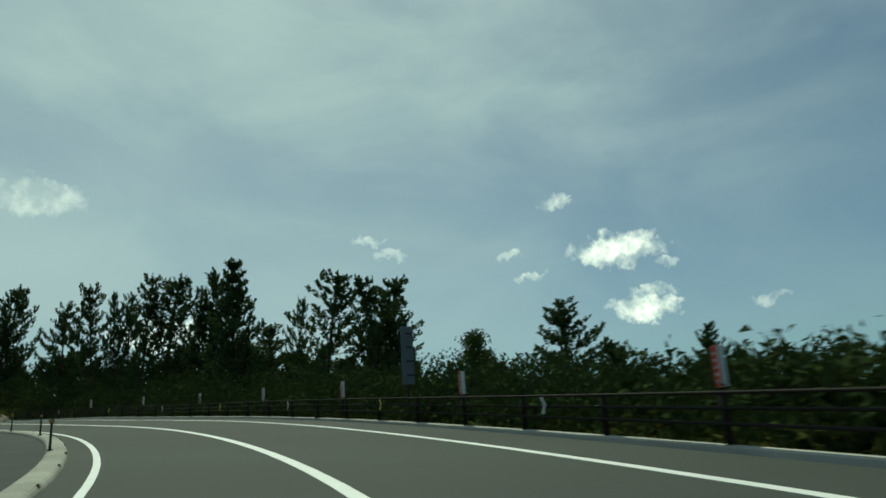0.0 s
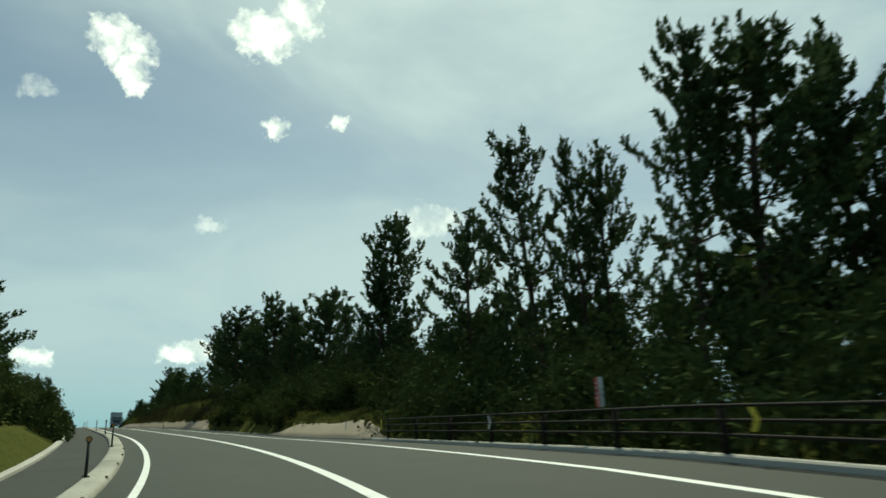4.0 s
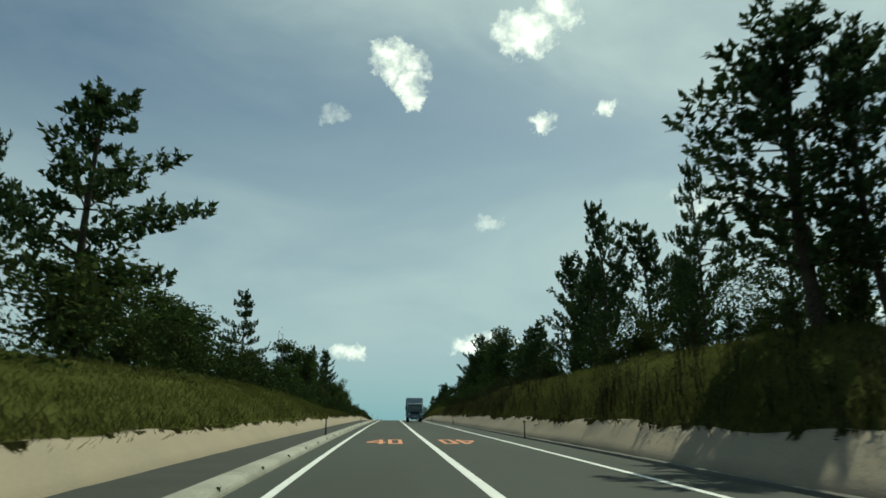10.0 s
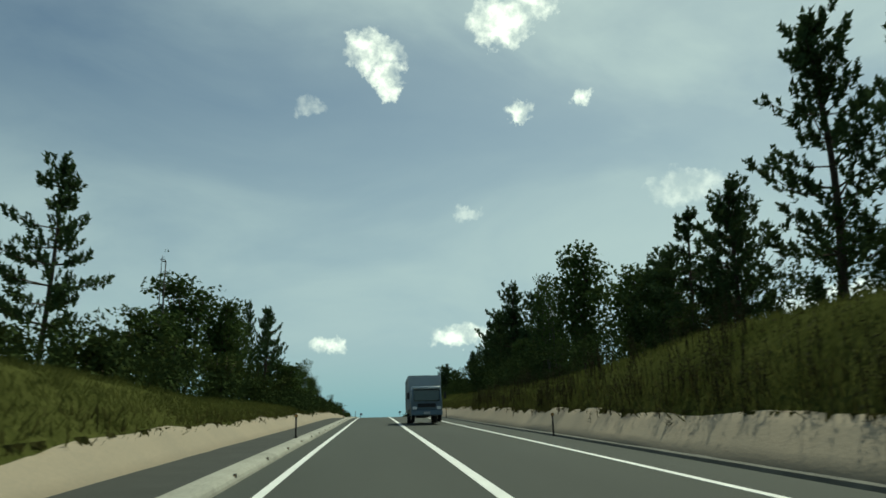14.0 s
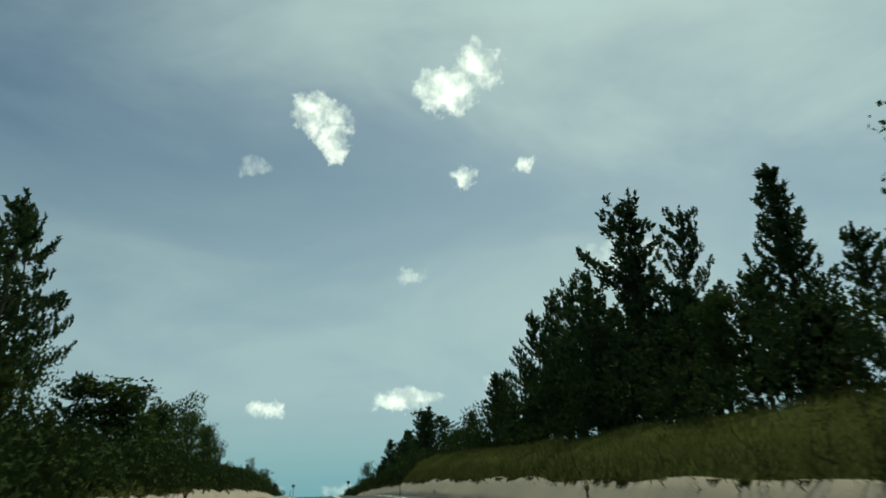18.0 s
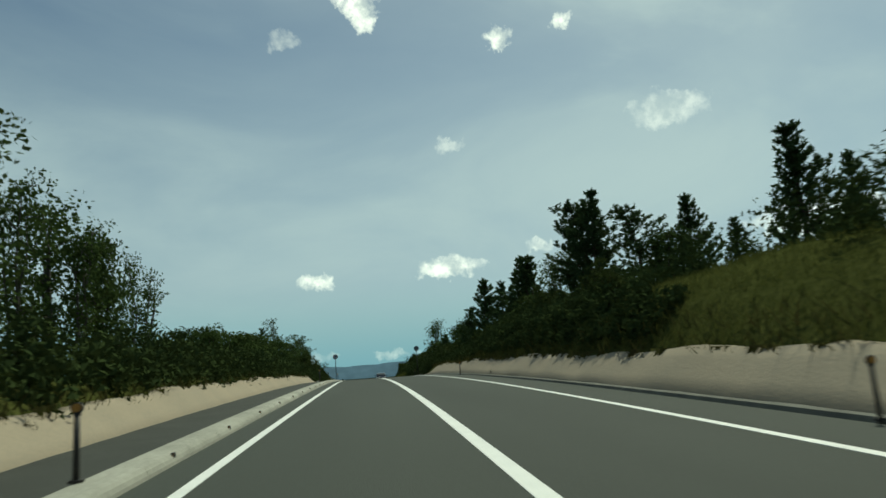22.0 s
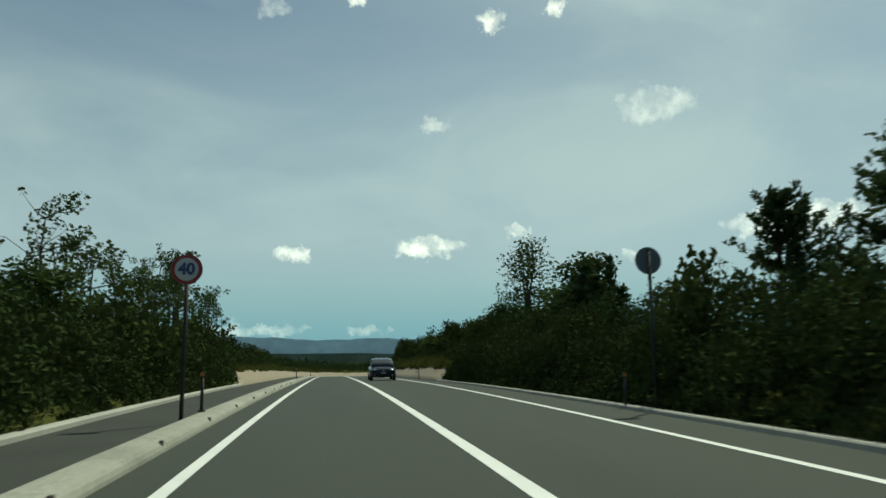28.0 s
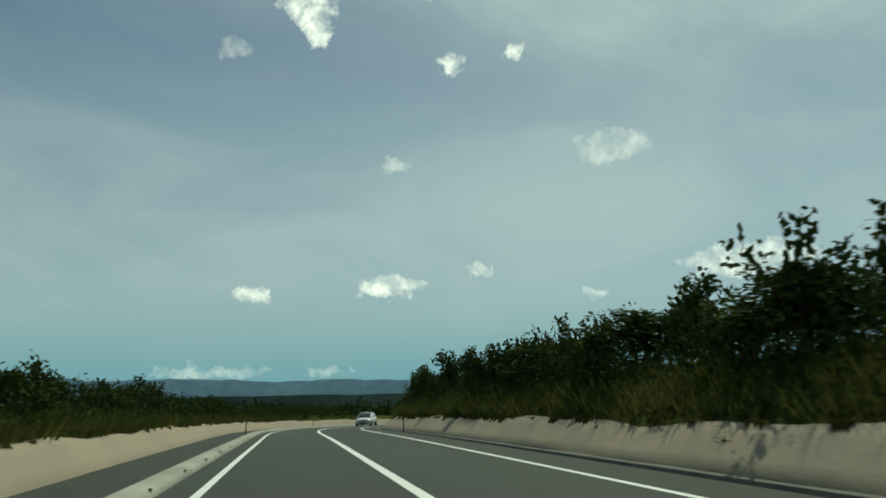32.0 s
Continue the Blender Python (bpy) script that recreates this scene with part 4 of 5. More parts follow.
TREES_BEND = [(384, -14.4, 7.0, 'c', 0.8), (384, 11.1, 8.0, 'w', 1.5), (386, -14.5, 8.5, 'b', 1.8), (386, 10.2, 5.2, 'v', 0.4), (386, 11.0, 8.4, 'w', 1.4), (386, -10.5, 9.6, 's', 1.6), (390, 10.0, 5.6, 'v', 0.3), (391, 10.1, 5.9, 'v', 0.4), (391, 10.7, 6.7, 'w', 1.4), (392, -11.1, 5.4, 'b', 1.6), (394, -11.1, 5.3, 'b', 1.8), (394, 10.5, 6.5, 'v', 0.4), (395, -10.0, 4.6, 'b', 1.6), (395, 14.5, 9.0, 'w', 1.2), (392, -11.0, 6.2, 's', 1.2), (396, -9.1, 3.8, 'b', 1.4), (396, 10.6, 7.0, 'w', 1.2), (398, 10.1, 5.4, 'd', 0.5), (405, -9.1, 4.0, 'b', 1.6), (413, -9.5, 4.0, 'b', 1.8), (421, -9.1, 4.0, 'b', 1.8)]


SPREAD = {"w": 0.2, "p": 0.17, "c": 0.17, "u": 0.19, "b": 0.27, "s": 0.2, "v": 0.07, "d": 0.1}


def place_tree(s, u, top, kind, reach=0.0):
    """A tree at (s, u) whose top is so high over the road, its crown reaching so far."""
    name, label, category, size = KINDS[kind]
    x, y, z0 = road_at(s, u)
    ground = base_of(s, u) - 0.15
    height = max(2.0, z0 + top - ground)
    tree_rng = random.Random(int(round(s * 64 - u * 10)))
    stem, crown, full = tree_rng.choice(PATTERNS["far_" + kind if kind in "pb" and not reach else kind])
    tree = plant(name, label, category, stem, crown)
    tree["group"] = "roadside " + category + "s"
    reach *= {"p": 1.4, "c": 1.25}.get(kind, 1.15)
    wide = max(reach, 0.55 * SPREAD[kind] * height) / full if reach else SPREAD[kind] * height * tree_rng.uniform(0.85, 1.15) / full
    tree.matrix_world = (Matrix.Translation((x, y, ground)) @ pose(0, 0, 0, 0, 0, tree_rng.uniform(0, 360)) @ Matrix.Diagonal((wide, wide, height / size, 1)))
    return tree


for group in (TREES_CURVE, TREES_CLIMB, TREES_SLOPE, TREES_RISE, TREES_UPPER, TREES_BROW, TREES_CREST, TREES_DOWN, TREES_FAR, TREES_LOW, TREES_TURN, TREES_BEND):
    for row in group:
        place_tree(*row)

# the wood behind the first rows: lower trees between and behind those above
wood = random.Random(8)
WOOD_S = [-30, 15, 25, 40, 60, 90, 112, 140, 165, 180, 200, 225, 245, 258, 266, 275, 285, 300, 335]
WOOD_TOP = [1.6, 1.6, 3.0, 5.0, 7.6, 9.0, 8.5, 8.5, 7.5, 7.5, 7.0, 7.5, 9.5, 11.5, 11.0, 7.5, 4.0, 6.0, 5.5]
for k in range(150):
    s = -22 + 2.4 * k + wood.uniform(-1.0, 1.0)
    top = float(np.interp(s, WOOD_S, WOOD_TOP))
    thick = 30 < s < 150 or 150 < s < 202 and k % 2 or 240 < s < 280
    if s < 335 and (thick or k % 2):
        place_tree(s, -wood.uniform(14.5, 20), top * wood.uniform(0.72, 1.0), wood.choice("pppb" if s < 140 or 235 < s < 285 else "ppbb"))
    if thick:
        place_tree(s + 1.2, -wood.uniform(12.5, 15), top * wood.uniform(0.45, 0.7), "p")
    if 244 < s < 276:
        place_tree(s + 0.4, -wood.uniform(13.5, 16), top * wood.uniform(0.7, 0.9), "p")
    if 60 < s < 235 and k % 4 == 1:
        place_tree(s, wood.uniform(14, 22), wood.uniform(4.0, 6.0), wood.choice("bbp"))
    if 235 <= s < 400 and k % 3 == 1:
        place_tree(s, wood.uniform(12, 20), wood.uniform(2.4, 3.8), wood.choice("bbs"))

SHRUBS = [shrub(81, False), shrub(82, False), shrub(83, True), shrub(84, True)]


def place_shrub(s, u, size, tall=1.0):
    bush = plant("shrub", "dense green leafy shrub at the edge of the bank", "shrub", *wood.choice(SHRUBS), stem_name="stem")
    bush["group"] = "roadside shrubs"
    x, y, _ = road_at(s, u)
    bush.matrix_world = Matrix.Translation((x, y, base_of(s, u) - 0.1)) @ pose(0, 0, 0, 0, 0, wood.uniform(0, 360)) @ Matrix.Diagonal((size, size, size * tall, 1))


def shrub_row(s0, s1, step, u0, u1, lo, hi, tall=1.0):
    s = s0
    while s < s1:
        place_shrub(s, wood.uniform(u0, u1), wood.uniform(lo, hi), tall)
        s += step * wood.uniform(0.6, 1.4)


shrub_row(-14, 78, 5.5, -6.4, -9.0, 0.5, 1.0)
shrub_row(97, 123, 1.1, -5.7, -7.2, 0.6, 1.0)
shrub_row(86, 126, 3.0, -7.5, -11.0, 1.0, 1.7)
shrub_row(88, 108, 1.2, 6.5, 8.2, 0.6, 1.0)
shrub_row(84, 114, 3.2, 8.6, 11.0, 0.9, 1.5)
shrub_row(114, 240, 5.5, 10.0, 13.0, 1.1, 1.6)
shrub_row(240, 346, 3.6, 8.4, 10.5, 0.6, 1.05)
shrub_row(346, 378, 1.6, 7.6, 9.2, 0.9, 1.4, 1.15)
shrub_row(378, 396, 1.5, 8.4, 9.6, 0.8, 1.1, 1.0)
shrub_row(394, 462, 3.2, 8.4, 11.0, 0.8, 1.2)
shrub_row(296, 348, 3.0, -8.4, -10.5, 0.8, 1.3)
shrub_row(346, 386, 1.5, -6.8, -8.6, 0.9, 1.4, 1.2)
shrub_row(387, 470, 2.3, -7.6, -9.6, 0.9, 1.25, 1.2)
shrub_row(150, 290, 9.0, -11.0, -14.0, 0.8, 1.3)


def undergrowth(name, label, side, s0, s1, u0, u1, heights, count, seed, puff=0.72, each=40, leaf=0.24):
    """Leafy thicket under the trees, as one mass with gaps."""
    rng = np.random.default_rng(seed)
    depth = rng.uniform(0, 1, count) ** 1.7
    s, u = rng.uniform(s0, s1, count), side * (u0 + (u1 - u0) * depth)
    p = road_at(s, u)
    g = ground_height(p[:, 0], p[:, 1])
    top = np.interp(s, *heights) * rng.uniform(0.08, 1.0, count) ** 1.1 * (0.45 + 0.55 * np.clip(depth * 3, 0, 1))
    centres = np.stack([p[:, 0], p[:, 1], g + top], 1)
    n = count * each
    d = rng.normal(size=(n, 3))
    d /= np.linalg.norm(d, axis=1, keepdims=True)
    c = np.repeat(centres, each, 0) + d * (puff * rng.uniform(0.2, 1.0, n))[:, None]
    return tagged(new(name, facets_mesh(name, leaf_facets(rng, c, leaf, leaf * 0.9)[:, :3], THICKET_SHADED)), label, "undergrowth", kind="stuff")


for s0, s1, edge, count, seed in ((-25, 126, 9.0, 1250, 3), (126, 204, 11.8, 600, 30), (204, 282, 9.0, 760, 31), (282, 345, 10.6, 260, 32)):
    undergrowth("undergrowth", "dark leafy undergrowth filling the wood below the pines", -1, s0, s1, edge, 24,
                ([-30, 20, 50, 120, 180, 205, 240, 248, 268, 276, 345], [1.2, 2.0, 4.5, 6.0, 5.5, 3.6, 4.5, 7.0, 6.5, 3.0, 2.4]), count, seed)
undergrowth("undergrowth", "dark leafy thicket behind the guard fence", -1, -25, 126, 7.5, 26,
            ([-30, 10, 25, 50, 80, 126], [1.1, 1.2, 2.4, 4.5, 5.5, 5.0]), 1400, 13)
undergrowth("undergrowth", "dark low thicket close behind the guard pipes", -1, -25, 82, 5.7, 9.5,
            ([-30, 20, 50, 82], [1.0, 1.3, 1.9, 1.6]), 1000, 19)
undergrowth("undergrowth", "dark leafy undergrowth under the trees above the footway bank", 1, 60, 400, 9.0, 19,
            ([60, 110, 200, 250, 300, 350, 400], [2.4, 2.8, 2.6, 2.3, 1.8, 2.6, 2.2]), 1700, 4)
undergrowth("undergrowth", "dense green thicket of shrubs beside the road after the brow", -1, 344, 386, 5.85, 15,
            ([344, 352, 376, 386], [2.2, 2.8, 3.2, 3.0]), 900, 15, 0.72, 75, 0.165)
undergrowth("undergrowth", "dense green thicket of shrubs above the far bank", -1, 386, 500, 7.0, 16,
            ([386, 400, 450, 500], [1.6, 1.9, 1.8, 1.6]), 900, 16, 0.72, 56, 0.19)
undergrowth("undergrowth", "dense green thicket behind the footway edge", 1, 344, 378, 6.95, 13,
            ([345, 352, 370, 377], [1.8, 2.6, 2.6, 1.6]), 640, 17, 0.72, 75, 0.165)
undergrowth("undergrowth", "low green thicket above the far footway bank", 1, 384, 500, 7.6, 18,
            ([384, 398, 450, 500], [1.2, 1.2, 1.3, 1.5]), 800, 18, 0.72, 56, 0.19)


undergrowth("undergrowth", "dark rough growth close behind the posts of the guard fence", -1, -25, 77, 5.3, 7.4,
            ([-30, 20, 50, 82], [0.55, 0.7, 0.9, 0.8]), 620, 25)
undergrowth("undergrowth", "brownish low bushes where the footway edge begins", 1, 86, 107, 6.4, 8.6,
            ([86, 95, 107], [0.8, 1.0, 0.5]), 190, 26)
undergrowth("undergrowth", "low dark bushes at the start of the far footway bank", 1, 376, 401, 7.4, 12,
            ([376, 388, 401], [1.8, 1.6, 1.2]), 280, 20, 0.72, 75, 0.165)
undergrowth("undergrowth", "dark low bushes along the lip of the concrete bank", -1, 292, 347, 7.2, 11.0,
            ([292, 305, 347], [0.4, 0.7, 1.3]), 600, 23)
undergrowth("undergrowth", "low dark weeds close behind the lip of the concrete bank", -1, 286, 347, 6.3, 7.6,
            ([286, 295, 347], [0.2, 0.45, 0.6]), 620, 27, 0.34)
undergrowth("undergrowth", "low dark weeds behind the footway edge", 1, 344, 379, 6.55, 7.8,
            ([344, 379], [0.5, 0.5]), 560, 28, 0.3, 40, 0.15)
undergrowth("undergrowth", "low dark weeds behind the pale kerb", -1, 345, 387, 5.3, 6.8,
            ([345, 387], [0.5, 0.5]), 760, 29, 0.3, 40, 0.15)
undergrowth("undergrowth", "dark low bushes along the lip of the footway bank", 1, 226, 347, 7.1, 11.0,
            ([226, 240, 300, 347], [0.5, 1.3, 1.5, 1.3]), 1150, 24)


def grass(name, label, side, s0, s1, d0, d1, count, mat, blade, seed):
    """Grass blades over the slope above the concrete."""
    rng = np.random.default_rng(seed)
    s = rng.uniform(s0, s1, count)
    foot = LEFT_FOOT + 0.72 if side > 0 else -RIGHT_FOOT + 0.95
    u = side * (foot + d0 + (d1 - d0) * rng.uniform(0, 1, count) ** 1.3)
    p = road_at(s, u)
    base = np.stack([p[:, 0], p[:, 1], ground_height(p[:, 0], p[:, 1]) - 0.04], 1)
    d = np.stack([rng.normal(0, 0.55, count), rng.normal(0, 0.55, count), np.ones(count)], 1)
    ln = (blade * rng.uniform(0.5, 1.3, count))[:, None]
    w = np.stack([rng.normal(size=count), rng.normal(size=count), np.zeros(count)], 1)
    w /= np.linalg.norm(w, axis=1, keepdims=True)
    w *= ln * 0.06
    q = np.stack([base - w, base + w, base + d * ln], 1)
    return tagged(new(name, facets_mesh(name, q, mat)), label, "grass", kind="stuff")


grass("grass", "long olive-green grass on the cutting slope", -1, 76, 340, 0.1, 6.0, 132000, GRASS, 0.21, 5)
grass("grass", "long olive-green grass on the slope above the footway", 1, 104, 240, 0.1, 4.5, 60000, GRASS, 0.2, 6)
grass("grass", "green grass above the bank near the far bend", -1, 388, 480, 0.1, 2.5, 22000, GRASS, 0.45, 7)
grass("grass", "green grass above the footway bank near the far bend", 1, 380, 480, 0.1, 2.5, 22000, GRASS, 0.45, 9)
grass("dry_grass", "dry brown grass tufts along the lip of the concrete", -1, 122, 345, -0.1, 0.7, 5000, DRY_GRASS, 0.4, 10)
grass("dry_grass", "dry brown grass tufts along the lip of the concrete", 1, 106, 345, -0.1, 0.5, 5000, DRY_GRASS, 0.32, 11)
grass("grass", "rough verge grass behind the guard pipes", -1, -25, 80, -0.9, 3.0, 10000, GRASS, 0.45, 12)

def hanging_weeds(name, label, side, ranges, seed):
    """Tufts of grass and creeper that hang over the lip of the concrete."""
    rng = np.random.default_rng(seed)
    quads = []
    for s0, s1, height in ranges:
        s = s0
        while s < s1:
            n = rng.integers(3, 13)
            big = rng.uniform(0.3, 1.0) * (1.0 if side < 0 else 0.6)
            ss = s + rng.normal(0, 0.26 * big, n)
            w = 0.72 if side > 0 else 0.95
            foot = (LEFT_FOOT if side > 0 else -RIGHT_FOOT) + w
            a = road_at(ss, side * (foot + 0.08), height + 0.06)
            drop = rng.uniform(0.12, 0.42, n) * big
            b = road_at(ss + rng.normal(-0.08, 0.08, n), side * (foot - drop * 0.75), height - drop * 0.72 + 0.05)
            m = road_at(ss + 0.011, side * (foot - 0.1 * big), height + 0.07)
            quads.append(np.stack([a, m, b], 1))
            s += rng.uniform(0.3, 2.4)
    return tagged(new(name, facets_mesh(name, np.concatenate(quads), DRY_GRASS)), label, "weeds", kind="stuff")


hanging_weeds("hanging_weeds", "dry weeds hanging over the lip of the concrete", -1, [(81, 98, 0.72), (125, 344, 0.86), (388, 470, 0.8)], 21)
hanging_weeds("hanging_weeds", "dry weeds hanging over the footway bank", 1, [(108, 343, 0.68), (380, 470, 0.74)], 22)


def weed_stalks(name, label, s0, s1, count, seed, u0=6.3, u1=9.0):
    """Clumps of tall withered stalks standing on the grassy slope."""
    rng = np.random.default_rng(seed)
    quads = []
    for _ in range(count):
        s, u = rng.uniform(s0, s1), -rng.uniform(u0, u1)
        n = rng.integers(4, 11)
        p = road_at(s + rng.normal(0, 0.25, n), u + rng.normal(0, 0.25, n))
        p[:, 2] = ground_height(p[:, 0], p[:, 1])
        h = rng.uniform(0.6, 1.3, n)[:, None]
        lean = rng.normal(0, 0.12, (n, 3)) * [1, 1, 0] + [0, 0, 1]
        wide = np.array([0.018, 0.006, 0.0])
        quads.append(np.stack([p - wide, p + wide, p + lean * h], 1))
        c = np.repeat(p, 14, 0) + np.repeat(lean * h, 14, 0) * rng.uniform(0.35, 1.0, (n * 14, 1)) + rng.normal(0, 0.05, (n * 14, 3))
        quads.append(leaf_facets(rng, c, 0.1, 0.06)[:, :3])
    return tagged(new(name, facets_mesh(name, np.concatenate(quads), STALK)), label, "weeds", kind="stuff")


def bank_weed(s, side, up, size):
    """A small dark weed rooted in a crack of the sprayed concrete."""
    rng = np.random.default_rng(int(s * 10))
    w, height = (0.72, 0.68) if side > 0 else (0.95, 0.86)
    foot = LEFT_FOOT if side > 0 else -RIGHT_FOOT
    n = 16
    a = road_at(s + rng.normal(0, 0.04, n), side * (foot + w * up - 0.01), height * up + 0.01)
    b = road_at(s + rng.normal(0, 0.22, n) * size, side * (foot + w * up - rng.uniform(0.02, 0.12, n)), height * up + rng.normal(-0.05, 0.24, n) * size)
    c = a + np.array([0.0, 0.02, 0.012])
    blades = np.stack([a, c, b], 1)
    leaves = leaf_facets(rng, np.repeat(b, 3, 0) + rng.normal(0, 0.03, (n * 3, 3)), 0.06, 0.04)
    me = facets_mesh("bank_weed", np.concatenate([blades, leaves[:, :3]]), STALK)
    return tagged(new("bank_weed", me), "small withered weed growing from a crack in concrete", "weed", group="weeds on the concrete banks")


for s, side, up, size in ((258.9, 1, 0.6, 0.7), (279.3, 1, 0.75, 0.8), (305.9, -1, 0.2, 0.5), (304.0, 1, 0.65, 0.6), (261.2, -1, 0.25, 0.5), (262.0, -1, 0.3, 0.5),
                          (252.4, -1, 0.8, 0.6), (305.1, -1, 0.9, 0.6), (134.0, -1, 0.85, 0.5), (142.5, -1, 0.85, 0.5), (168.0, -1, 0.8, 0.5), (187.0, -1, 0.7, 0.5),
                          (207.0, -1, 0.8, 0.6), (232.0, -1, 0.8, 0.5), (321.0, -1, 0.7, 0.5), (334.0, -1, 0.8, 0.5), (129.0, 1, 0.8, 0.8), (163.0, 1, 0.7, 0.7), (204.0, 1, 0.8, 0.8),
                          (318.0, 1, 0.6, 0.9), (403.0, -1, 0.6, 0.7), (409.0, -1, 0.8, 0.6), (400.5, 1, 0.7, 0.9)):
    bank_weed(s, side, up, size)

weed_stalks("weed_stalks", "tall dark withered weed stalks on the grassy slope", 128, 232, 70, 31)
weed_stalks("weed_stalks", "tall weed stalks standing along the lip of the concrete", 126, 230, 90, 32, 6.0, 6.5)

# ---------------------------------------------------------------- far land
def ridge(name, label, distance, az0, az1, low, heights, mat, seed, bumps=0.2):
    """A far range of hills: a band of slopes that falls away from a wavering crest."""
    rng = np.random.default_rng(seed)
    az = np.linspace(az0, az1, 420)
    wave = sum(rng.uniform(0.3, 1.0) / k * np.sin(az * k * 0.11 + rng.uniform(0, 6)) for k in (5, 9, 15, 26, 44, 70))
    el = np.interp(az, np.linspace(az0, az1, len(heights)), heights) + wave * bumps
    eye = Vector(road_at(392, 0, 1.2))
    verts, faces = [], []
    for a, e in zip(np.radians(az), np.radians(el)):
        for d, z in ((distance * 0.86, eye.z + low), (distance * 0.95, eye.z + (distance * math.tan(e) + low) * 0.55), (distance, eye.z + distance * math.tan(e)),
                     (distance * 1.06, eye.z + low)):
            verts.append((eye.x + math.sin(a) * d, eye.y + math.cos(a) * d, z))
    for i in range(len(az) - 1):
        for j in range(3):
            faces.append((i * 4 + j, (i + 1) * 4 + j, (i + 1) * 4 + j + 1, i * 4 + j + 1))
    return tagged(new(name, mesh_of(name, verts, faces, mat, True)), label, "hills", kind="structure")


ridge("backdrop_mountains", "distant mountain range on the horizon, blue-grey haze put into its colour", 3600, -60, 60, -150, [3.0, 2.8, 2.7, 2.3, 2.0, 1.8, 2.05, 2.3, 2.5], HAZED_MOUNTAIN, 1, 0.6)
ridge("backdrop_hills", "dark wooded hills in front of the mountains", 1500, -70, 70, -120, [1.2, 1.2, 1.05, 0.9, 0.8, 0.9, 1.2], FAR_WOODS, 2)


def far_wood():
    """Dark wood across the valley mouth beyond the bend."""
    rng = np.random.default_rng(14)
    n = 1500
    y = rng.uniform(500, 640, n)
    x = rng.uniform(-70, 150, n)
    g = ground_height(x, y)
    top = rng.uniform(0.2, 1.6, n)
    c = np.repeat(np.stack([x, y, g + top], 1), 20, 0)
    d = rng.normal(size=c.shape)
    c = c + d * 0.7
    return tagged(new("far_wood", facets_mesh("far_wood", leaf_facets(rng, c, 0.75, 0.6), THICKET_SHADED)), "dark green wood beyond the far bend", "wood", kind="stuff")


far_wood()

# ---------------------------------------------------------------- delineators, guard pipes, signs
def disc_bm(bm, centre, radius, depth, axis="Y", sides=28):
    turn = {"Y": Matrix.Rotation(radians(90), 4, "X"), "X": Matrix.Rotation(radians(90), 4, "Y"), "Z": Matrix()}[axis]
    bmesh.ops.create_cone(bm, cap_ends=True, segments=sides, radius1=radius, radius2=radius, depth=depth, matrix=Matrix.Translation(centre) @ turn)


def delineator_meshes():
    bm = bmesh.new()
    rod_bm(bm, (0, 0, -0.15), (0, 0, 0.68), 0.034, 0.030, 10)
    stem = bm_mesh("post_stem", bm, BLACK_POST, True)
    bm = bmesh.new()
    disc_bm(bm, (0, 0, 0.72), 0.06, 0.04, sides=16)
    box_bm(bm, -0.035, 0.035, -0.02, 0.02, 0.64, 0.70, 0.006)
    head = bm_mesh("post_head", bm, BLACK_POST)
    bm = bmesh.new()
    disc_bm(bm, (0, -0.022, 0.72), 0.046, 0.012, sides=16)
    lens = bm_mesh("post_lens", bm, POST_AMBER)
    bm = bmesh.new()
    disc_bm(bm, (0, 0, 0.005), 0.075, 0.03, "Z", 14)
    return stem, head, lens, bm_mesh("post_foot", bm, BLACK_POST)


DELINEATOR = delineator_meshes()


def delineator(s, u, z):
    top = tagged(new("delineator_post"), "slim dark delineator post with round orange reflector", "road post", group="delineator posts")
    for name, me in zip(("stem", "head", "reflector", "foot"), DELINEATOR):
        part(name, me, top, "orange reflector disc" if name == "reflector" else "")
    top.matrix_world = road_pose(s, u, z)


for k in range(10):
    delineator(115.0 + 40 * k - (0.6 if k == 0 else 0.0), 4.3, 0.165)
    delineator(115.7 + 40 * k, -4.78, 0.02 if k else 0.0)
for s in (0.5, 11.3, 22.3, 33.4, 44.6, 55.8, 67.0, 79.5, 97.5):
    delineator(s, 4.3, 0.165)


def stud_mesh():
    bm = bmesh.new()
    box_bm(bm, -0.02, 0.03, -0.035, 0.035, 0.0, 0.07, 0.01)
    return bm_mesh("kerb_stud_body", bm, BLACK_POST)


def stud_lens_mesh():
    bm = bmesh.new()
    box_bm(bm, 0.0, 0.022, -0.041, -0.034, 0.012, 0.055, 0.003)
    return bm_mesh("kerb_stud_lens", bm, AMBER)


STUD, STUD_LENS = stud_mesh(), stud_lens_mesh()
for k in range(124):
    s = -9.3 + 3.82 * k
    top = tagged(new("kerb_reflector"), "small dark reflector stud on the kerb face", "reflector", group="kerb reflectors")
    part("housing", STUD, top)
    part("lens", STUD_LENS, top, "orange lens")
    top.matrix_world = road_pose(s, 3.93, 0.075)


